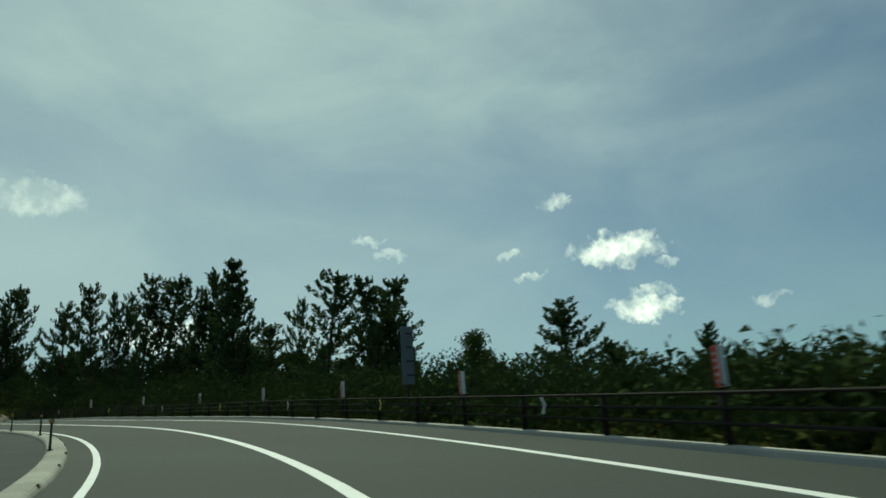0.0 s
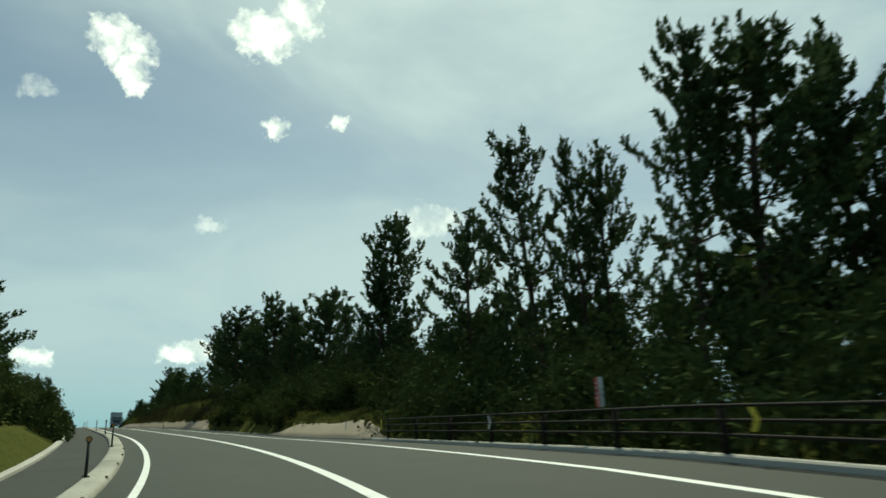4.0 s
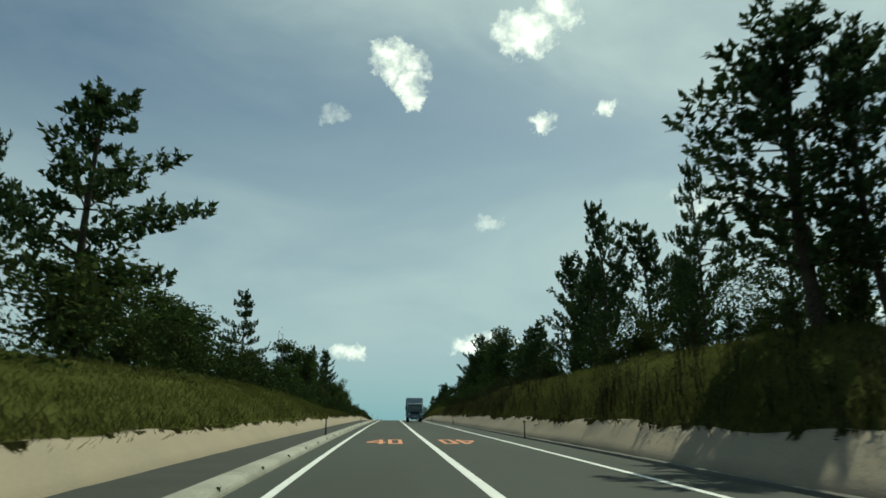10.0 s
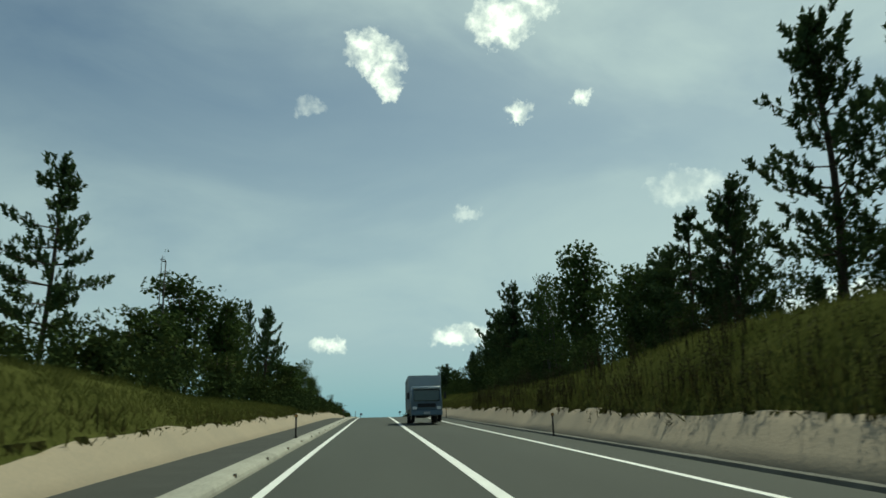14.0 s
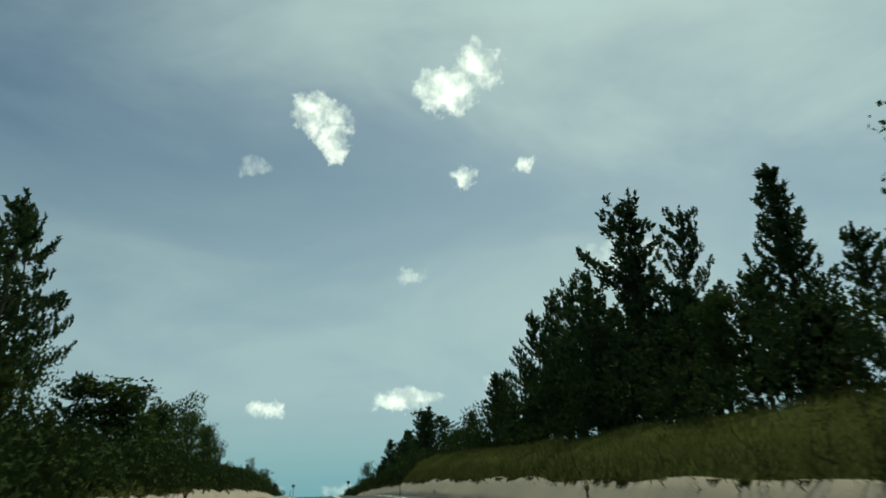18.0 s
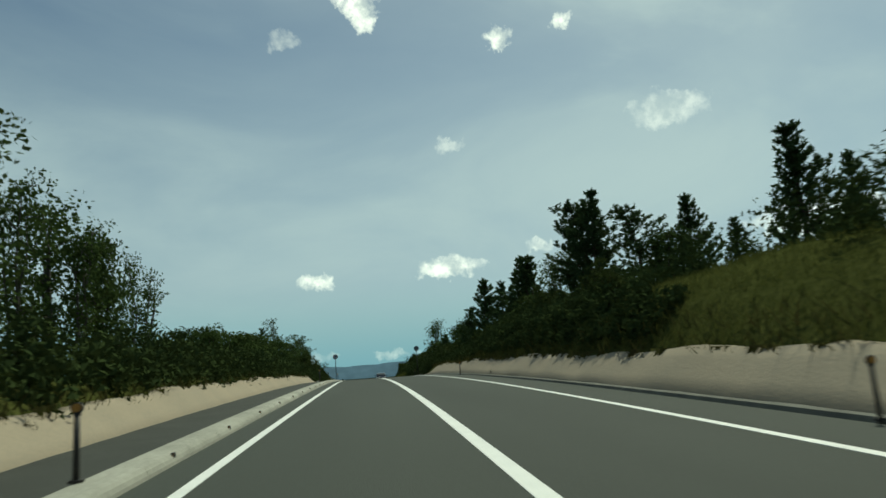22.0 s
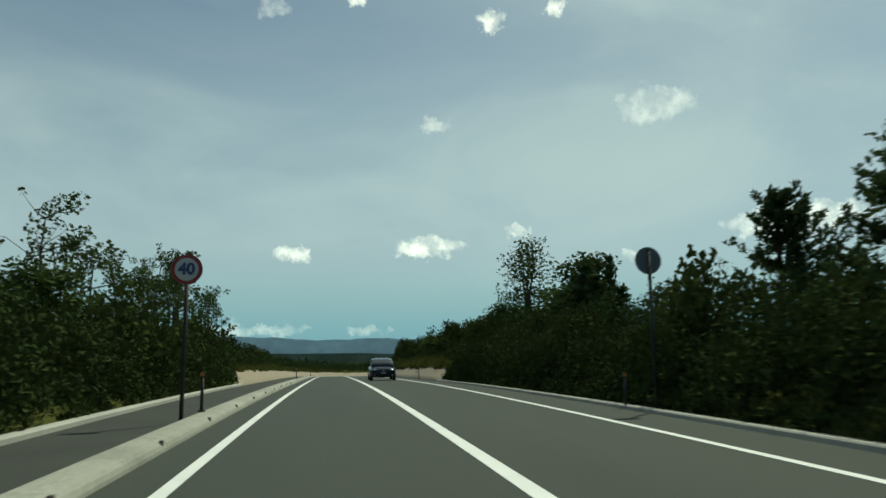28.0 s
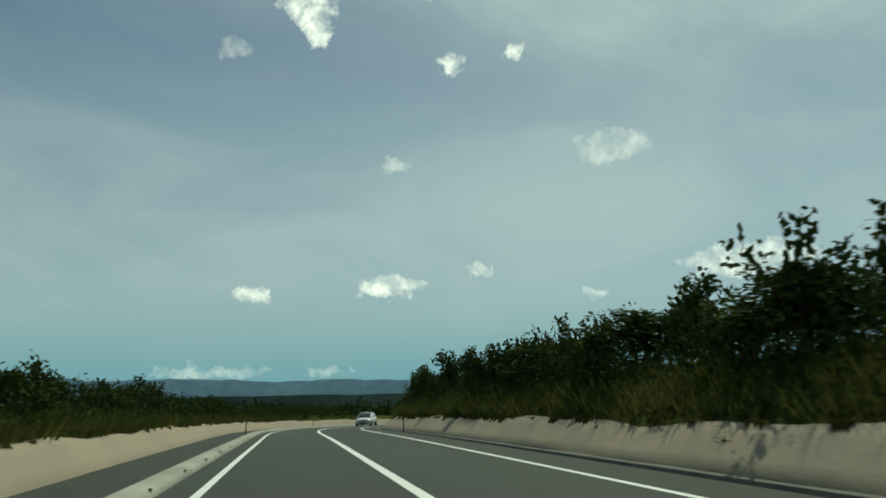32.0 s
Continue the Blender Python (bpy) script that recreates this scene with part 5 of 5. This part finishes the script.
def guard_pipes(s0, s1):
    """Guard fence of brown steel posts and pipes along the outside of the bend."""
    fence = tagged(new("guard_fence"), "dark brown steel guard fence with pipes on posts along the bend", "guard fence")
    bm = bmesh.new()
    rod_bm(bm, (0, 0, -0.2), (0, 0, 0.74), 0.057, 0.057, 12)
    disc_bm(bm, (0, 0, 0.745), 0.062, 0.02, "Z", 12)
    post = bm_mesh("guard_post", bm, BROWN_STEEL, True)
    bm = bmesh.new()
    box_bm(bm, -0.03, 0.075, -0.03, 0.03, -0.03, 0.03, 0.008)
    bracket = bm_mesh("guard_bracket", bm, BROWN_STEEL)
    s = s0
    while s <= s1 + 0.01:
        p = part("post", post, fence)
        p.matrix_world = road_pose(s, -4.79, 0.05)
        for z in (0.30, 0.50, 0.70):
            part("bracket", bracket, p).location = (0, 0, z)
        s += 2.83
    for z in (0.30, 0.50, 0.70):
        sv = np.arange(s0 - 0.6, s1 + 0.7, 1.0)
        pts = road_at(sv, -4.72, z + 0.05)
        v, f = tube(pts, [0.024] * len(sv), 8)
        part("pipe", mesh_of("guard_pipe", v, f, BROWN_STEEL, True), fence)


guard_pipes(-22.76, 76.3)


def chevron_plate(s, mat, label):
    """A curved reflective arrow plate hung on the guard pipes."""
    bm = bmesh.new()
    n = 7
    front, back = [], []
    for k in range(n):
        f = k / (n - 1)
        y = 0.10 * (1 - abs(2 * f - 1)) - 0.05
        z = 0.36 + 0.32 * f
        front.append((bm.verts.new((0.052, y - 0.05, z)), bm.verts.new((0.052, y + 0.05, z))))
        back.append((bm.verts.new((0.044, y - 0.05, z)), bm.verts.new((0.044, y + 0.05, z))))
    for k in range(n - 1):
        bm.faces.new((front[k][0], front[k][1], front[k + 1][1], front[k + 1][0]))
        bm.faces.new((back[k][1], back[k][0], back[k + 1][0], back[k + 1][1]))
        for j in (0, 1):
            bm.faces.new((front[k][j], front[k + 1][j], back[k + 1][j], back[k][j]))
    bmesh.ops.recalc_face_normals(bm, faces=bm.faces)
    ob = tagged(new("chevron_plate", bm_mesh("chevron_plate", bm, mat)), label, "road marker", group="chevrons on the guard fence")
    ob.matrix_world = road_pose(s, -4.71, 0.05, 180)
    return ob


for k in range(11):
    chevron_plate(3.9 + 9.1 * k - (4.5 if k > 8 else 0), YELLOW if k % 2 == 0 else SIGN_WHITE_SHADED,
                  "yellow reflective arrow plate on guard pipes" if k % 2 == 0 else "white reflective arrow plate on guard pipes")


def tall_marker(s):
    """Post behind the fence with a tall narrow red and white reflective plate."""
    top = tagged(new("marker_post"), "tall thin post with narrow red and white reflective plate", "road marker", group="tall markers behind the fence")
    bm = bmesh.new()
    rod_bm(bm, (0, 0, -0.2), (0, 0, 1.42), 0.022, 0.022, 8)
    part("pole", bm_mesh("marker_pole", bm, BROWN_STEEL, True), top)
    bm = bmesh.new()
    box_bm(bm, -0.05, 0.06, -0.06, 0.07, 0.80, 1.40, 0.004)
    part("plate", bm_mesh("marker_plate", bm, MARKER_WHITE), top, "white plate")
    bm = bmesh.new()
    box_bm(bm, -0.058, -0.053, -0.062, 0.072, 0.80, 1.40, 0.001)
    part("red_sheet", bm_mesh("marker_red", bm, MARKER_RED), top, "red reflective sheet")
    bm = bmesh.new()
    for z in (0.86, 0.96, 1.06, 1.16, 1.26):
        box_bm(bm, -0.064, -0.061, -0.012, 0.026, z, z + 0.045)
    part("writing", bm_mesh("marker_writing", bm, MARKER_WHITE), top, "white unreadable characters")
    top.matrix_world = road_pose(s, -5.45, -0.02)


for k in range(8):
    tall_marker(9.1 * k)


def guide_board(s, u, top_z):
    """Tall narrow guide board on a post, its bare back to the traffic."""
    top = tagged(new("guide_board"), "tall narrow dark back of a roadside guide board", "road sign")
    bm = bmesh.new()
    rod_bm(bm, (0, 0.06, -0.3), (0, 0.06, top_z - 0.1), 0.038, 0.038, 10)
    part("pole", bm_mesh("board_pole", bm, BLACK_POST, True), top)
    bm = bmesh.new()
    box_bm(bm, -0.2, 0.2, -0.012, 0.012, top_z - 1.75, top_z, 0.004)
    part("panel", bm_mesh("board_panel", bm, SIGN_BACK), top, "dark metal panel")
    bm = bmesh.new()
    box_bm(bm, -0.05, 0.24, -0.05, -0.013, -0.02, 0.02, 0.004)
    bracket = bm_mesh("board_bracket", bm, BLACK_POST)
    for k in range(4):
        part("bracket", bracket, top).location = (0, 0, top_z - 0.22 - 0.42 * k)
    top.matrix_world = road_pose(s, u, 0.0)


guide_board(21.0, -5.15, 2.88)


def speed_sign(s, u, z, turn, height, shown):
    """Round speed limit sign on a steel pole."""
    top = tagged(new("speed_limit_sign"), "round red-rimmed white sign reading 40 on a dark pole" if shown else "round grey back of a traffic sign on a pole", "road sign")
    bm = bmesh.new()
    rod_bm(bm, (0, 0.03, -0.2), (0, 0.03, height + 0.22), 0.038, 0.038, 12)
    disc_bm(bm, (0, 0.03, height + 0.225), 0.04, 0.02, "Z", 12)
    part("pole", bm_mesh("sign_pole", bm, BLACK_POST, True), top)
    bm = bmesh.new()
    disc_bm(bm, (0, -0.02, height), 0.285 if shown else 0.30, 0.012, sides=40)
    part("disc", bm_mesh("sign_disc", bm, SIGN_BACK), top, "grey metal disc")
    bm = bmesh.new()
    for zz in (-0.12, 0.12):
        box_bm(bm, -0.06, 0.06, -0.015, 0.072, height + zz - 0.018, height + zz + 0.018, 0.004)
    part("clamp", bm_mesh("sign_clamp", bm, SIGN_BACK), top)
    bm = bmesh.new()
    disc_bm(bm, (0, -0.029, height), 0.28, 0.004, sides=40)
    part("rim", bm_mesh("sign_rim", bm, SIGN_RED_SHADED), top, "red rim")
    bm = bmesh.new()
    disc_bm(bm, (0, -0.034, height), 0.212, 0.004, sides=40)
    part("face", bm_mesh("sign_face", bm, SIGN_WHITE_SHADED), top, "white face")
    curve = bpy.data.curves.new("numerals", "FONT")
    curve.body, curve.size, curve.align_x, curve.align_y = "40", 0.29, "CENTER", "CENTER"
    curve.extrude, curve.offset = 0.003, 0.012
    holder = bpy.data.objects.new("numerals_pattern", curve)
    scene.collection.objects.link(holder)
    bpy.context.view_layer.update()
    me = bpy.data.meshes.new_from_object(holder.evaluated_get(bpy.context.evaluated_depsgraph_get()))
    bpy.data.objects.remove(holder)
    me.materials.clear()
    me.materials.append(SIGN_BLUE_SHADED)
    num = part("numerals", me, top, "blue numerals 40")
    num.matrix_local = Matrix.Translation((0, -0.040, height)) @ Matrix.Rotation(radians(90), 4, "X")
    top.matrix_world = road_pose(s, u, z, turn)


speed_sign(353.7, 4.44, 0.165, 0, 2.66, True)
speed_sign(354.7, -5.05, 0.0, 180, 3.22, False)

# ---------------------------------------------------------------- vehicles
CAR_BLUE = material("dark_blue_car_paint", (0.008, 0.011, 0.028), 0.2, 0.08, 2.0, 60.0, 0.0, specular=0.35)
PLATE = material("pale_plate", (0.35, 0.36, 0.34), 0.5, 0.05, 4.0, 60.0, 0.0)
CAR_WHITE = material("white_car_paint", (0.72, 0.73, 0.72), 0.3, 0.04, 2.0, 60.0, 0.0, specular=0.6)
TRUCK_CAB = material("blue_grey_cab_paint", (0.13, 0.19, 0.24), 0.35, 0.08, 2.0, 60.0, 0.0, specular=0.5)
TRUCK_BOX = material("silver_van_body", (0.36, 0.40, 0.42), 0.5, 0.08, 1.5, 40.0, 0.05, 0.002, specular=0.4)
TYRE = material("tyre_rubber", (0.018, 0.018, 0.018), 0.9, 0.2, 5.0, 80.0, 0.1, 0.003)
RIM = material("alloy_rim", (0.45, 0.46, 0.47), 0.35, 0.05, 5.0, 80.0, 0.0, metallic=0.8)
GLASS = material("tinted_car_glass", (0.012, 0.016, 0.018), 0.06, 0.05, 2.0, 30.0, 0.0, specular=0.8)
LAMP = material("headlamp_lens", (0.75, 0.77, 0.78), 0.12, 0.04, 5.0, 60.0, 0.0, specular=0.8)
BLACK_TRIM = material("black_trim", (0.02, 0.02, 0.02), 0.6, 0.1, 5.0, 60.0, 0.0)


def loft(name, sections, mat, bevel=0.0):
    """A closed body through rectangular sections (y, half width at bottom, half width at top, z0, z1)."""
    bm = bmesh.new()
    rings = []
    for y, w0, w1, z0, z1 in sections:
        rings.append([bm.verts.new(p) for p in ((-w0, y, z0), (w0, y, z0), (w0, y, z0 + (z1 - z0) * 0.5), (w1, y, z1 - 0.03), (w1 - 0.06, y, z1),
                                                (-w1 + 0.06, y, z1), (-w1, y, z1 - 0.03), (-w0, y, z0 + (z1 - z0) * 0.5))])
    n = len(rings[0])
    for a, b in zip(rings, rings[1:]):
        for k in range(n):
            bm.faces.new((a[k], a[(k + 1) % n], b[(k + 1) % n], b[k]))
    bm.faces.new(rings[0][::-1])
    bm.faces.new(rings[-1])
    bmesh.ops.recalc_face_normals(bm, faces=bm.faces)
    if bevel:
        bmesh.ops.bevel(bm, geom=list(bm.edges), offset=bevel, segments=2, affect="EDGES", clamp_overlap=True)
    return bm_mesh(name, bm, mat, True)


def wheel_parts(parent, x, y, r, width):
    bm = bmesh.new()
    disc_bm(bm, (0, 0, 0), r, width, "X", 26)
    bmesh.ops.bevel(bm, geom=[e for e in bm.edges if abs(e.verts[0].co.x - e.verts[1].co.x) < 1e-5], offset=0.03, segments=2, affect="EDGES")
    w = part("wheel", bm_mesh("tyre", bm, TYRE, True), parent, "black rubber tyre")
    w.location = (x, y, r)
    bm = bmesh.new()
    disc_bm(bm, (0, 0, 0), r * 0.62, width + 0.012, "X", 20)
    part("rim", bm_mesh("rim", bm, RIM), w, "silver rim")


def rounded_loft(name, sections, mat, keep=None, power=4.0, sides=28, push=0.0):
    """A body through rounded sections (y, half width, z0, z1); keep(section, angle) picks the faces, push moves them out."""
    bm = bmesh.new()
    rings = []
    for y, w, z0, z1 in sections:
        ring = []
        for k in range(sides):
            a = 2 * math.pi * (k + 0.5) / sides
            c, d = math.cos(a), math.sin(a)
            x = (w + push) * math.copysign(abs(c) ** (2 / power), c)
            z = (z0 + z1) / 2 + ((z1 - z0) / 2 + push) * math.copysign(abs(d) ** (2 / power), d)
            if d > 0:
                x *= 1 - 0.13 * d * (z1 > 1.1) - 0.05 * d
            ring.append(bm.verts.new((x, y, z)))
        rings.append(ring)
    for i, (r0, r1) in enumerate(zip(rings, rings[1:])):
        for k in range(sides):
            if keep is None or keep(i, math.degrees(2 * math.pi * (k + 1) / sides)):
                bm.faces.new((r0[k], r0[(k + 1) % sides], r1[(k + 1) % sides], r1[k]))
    if keep is None:
        bm.faces.new(rings[0])
        bm.faces.new(rings[-1][::-1])
    bmesh.ops.delete(bm, geom=[v for v in bm.verts if not v.link_faces], context="VERTS")
    bmesh.ops.recalc_face_normals(bm, faces=bm.faces)
    if keep is not None:
        bmesh.ops.solidify(bm, geom=list(bm.faces), thickness=0.012)
    return bm_mesh(name, bm, mat, True)


CAR_BODY = [(-2.04, 0.52, 0.36, 0.62), (-2.0, 0.68, 0.28, 0.72), (-1.9, 0.78, 0.23, 0.80), (-1.65, 0.84, 0.20, 0.88), (-1.2, 0.865, 0.19, 0.95), (-0.7, 0.87, 0.19, 1.0),
            (0.6, 0.875, 0.19, 1.03), (1.4, 0.865, 0.20, 1.04), (1.8, 0.82, 0.24, 1.02), (1.97, 0.74, 0.30, 0.94), (2.03, 0.60, 0.38, 0.82)]
CAR_CABIN = [(-1.25, 0.74, 0.86, 0.98), (-0.92, 0.78, 0.84, 1.18), (-0.55, 0.78, 0.84, 1.40), (-0.2, 0.77, 0.84, 1.50), (0.3, 0.73, 0.84, 1.53), (0.9, 0.72, 0.84, 1.51),
             (1.4, 0.70, 0.84, 1.42), (1.7, 0.68, 0.84, 1.22), (1.95, 0.64, 0.84, 0.98)]


def car(s, u, turn, paint, label):
    top = tagged(new("car"), label, "car", group="cars on the road")
    part("body", rounded_loft("car_body", CAR_BODY, paint), top)
    part("cabin", rounded_loft("car_cabin", CAR_CABIN, paint, power=5.5), top)
    part("windscreen", rounded_loft("car_windscreen", CAR_CABIN, GLASS, lambda i, a: i in (0, 1, 2) and 36 < a < 145, 5.5, push=0.012), top, "dark tinted windscreen")
    part("rear_window", rounded_loft("car_rear_window", CAR_CABIN, GLASS, lambda i, a: i in (6, 7) and 45 < a < 140, 5.5, push=0.012), top, "dark rear glass")
    for sx in (-1, 1):
        part("side_window", rounded_loft("car_side_window", CAR_CABIN, GLASS, lambda i, a: 2 <= i <= 5 and (15 < a < 36 if sx > 0 else 146 < a < 168), 5.5, push=0.012), top, "dark side glass")
        bm = bmesh.new()
        box_bm(bm, sx * 0.95 - 0.09, sx * 0.95 + 0.09, -0.72, -0.60, 0.98, 1.12, 0.045)
        part("door_mirror", bm_mesh("car_mirror", bm, paint, True), top)
        bm = bmesh.new()
        bmesh.ops.create_uvsphere(bm, u_segments=16, v_segments=10, radius=1.0, matrix=Matrix.Translation((sx * 0.60, -1.90, 0.70)) @ pose(0, 0, 0, 0, sx * 12, sx * 24) @ Matrix.Diagonal((0.17, 0.09, 0.042, 1)))
        part("headlight", bm_mesh("car_headlight", bm, LAMP, True), top, "clear slanted headlight")
        bm = bmesh.new()
        disc_bm(bm, (sx * 0.58, -1.985, 0.38), 0.05, 0.06, sides=14)
        part("fog_lamp", bm_mesh("car_fog_lamp", bm, LAMP), top)
        for y in (-1.28, 1.26):
            wheel_parts(top, sx * 0.78, y, 0.31, 0.2)
    bm = bmesh.new()
    box_bm(bm, -0.34, 0.34, -2.06, -1.95, 0.60, 0.69, 0.02)
    part("grille", bm_mesh("car_grille", bm, BLACK_TRIM), top, "black grille")
    bm = bmesh.new()
    box_bm(bm, -0.46, 0.46, -2.05, -1.95, 0.31, 0.42, 0.02)
    part("lower_intake", bm_mesh("car_intake", bm, BLACK_TRIM), top)
    bm = bmesh.new()
    box_bm(bm, -0.17, 0.17, -2.075, -2.04, 0.46, 0.575, 0.005)
    part("number_plate", bm_mesh("car_plate", bm, PLATE), top, "plain pale plate")
    bm = bmesh.new()
    disc_bm(bm, (0, -2.065, 0.65), 0.045, 0.02, sides=16)
    part("badge", bm_mesh("car_badge", bm, RIM), top)
    top.matrix_world = road_pose(s, u, 0.01, turn)
    return top


def truck(s, u, turn):
    top = tagged(new("box_truck"), "light box truck with blue-grey cab and silver van body", "truck")
    part("cab", loft("truck_cab", [(-2.6, 0.92, 0.80, 0.45, 2.02), (-2.52, 0.96, 0.86, 0.42, 2.12), (-1.9, 0.97, 0.88, 0.42, 2.18), (-1.05, 0.97, 0.88, 0.42, 2.18)], TRUCK_CAB, 0.03), top)
    bm = bmesh.new()
    box_bm(bm, -0.80, 0.80, -2.66, -2.50, 1.22, 1.90, 0.04)
    part("windscreen", bm_mesh("truck_windscreen", bm, GLASS), top, "dark windscreen")
    bm = bmesh.new()
    box_bm(bm, -0.86, 0.86, -2.78, -2.45, 1.93, 2.02, 0.03)
    part("sun_visor", bm_mesh("truck_visor", bm, TRUCK_BOX), top, "pale visor")
    bm = bmesh.new()
    box_bm(bm, -1.04, 1.04, -0.95, 3.2, 0.85, 2.95, 0.03)
    part("van_body", bm_mesh("truck_box", bm, TRUCK_BOX), top, "silver box body")
    bm = bmesh.new()
    box_bm(bm, -0.008, 0.008, -0.02, 0.02, 0.92, 2.88)
    rib = bm_mesh("truck_rib", bm, GALVANISED)
    for x in (-1.045, 1.045):
        for y in np.arange(-0.6, 3.1, 0.6):
            part("side_rib", rib, top).location = (x, y, 0)
    bm = bmesh.new()
    box_bm(bm, -0.42, 0.42, -2.3, 3.0, 0.5, 0.82, 0.02)
    part("chassis", bm_mesh("truck_chassis", bm, BLACK_TRIM), top, "black chassis")
    bm = bmesh.new()
    box_bm(bm, -0.95, 0.95, -2.72, -2.55, 0.38, 0.66, 0.03)
    part("bumper", bm_mesh("truck_bumper", bm, TRUCK_CAB), top)
    bm = bmesh.new()
    box_bm(bm, -0.55, 0.55, -2.66, -2.55, 0.86, 1.08, 0.02)
    part("grille", bm_mesh("truck_grille", bm, BLACK_TRIM), top)
    for sx in (-1, 1):
        bm = bmesh.new()
        box_bm(bm, sx * 0.74 - 0.13, sx * 0.74 + 0.13, -2.69, -2.55, 0.72, 0.90, 0.02)
        part("headlight", bm_mesh("truck_headlight", bm, LAMP), top, "clear headlight")
        bm = bmesh.new()
        box_bm(bm, sx * 1.12 - 0.07, sx * 1.12 + 0.07, -2.66, -2.58, 1.35, 1.75, 0.02)
        rod_bm(bm, (sx * 0.9, -2.5, 1.85), (sx * 1.12, -2.62, 1.72), 0.012, 0.012, 6)
        part("door_mirror", bm_mesh("truck_mirror", bm, BLACK_TRIM), top)
        wheel_parts(top, sx * 0.82, -1.9, 0.38, 0.22)
        wheel_parts(top, sx * 0.80, 1.9, 0.38, 0.4)
    bm = bmesh.new()
    box_bm(bm, -0.2, 0.2, -2.74, -2.715, 0.44, 0.58, 0.004)
    part("number_plate", bm_mesh("truck_plate", bm, SIGN_WHITE_SHADED), top, "plain white plate")
    top.matrix_world = road_pose(s, u, 0.01, turn)


car(391.8, -1.68, 0, CAR_BLUE, "dark blue hatchback facing the viewer in the oncoming lane")
car(476.0, -1.5, 0, CAR_WHITE, "white car far off in the oncoming lane at the bend")
truck(217.0, -1.55, 0)
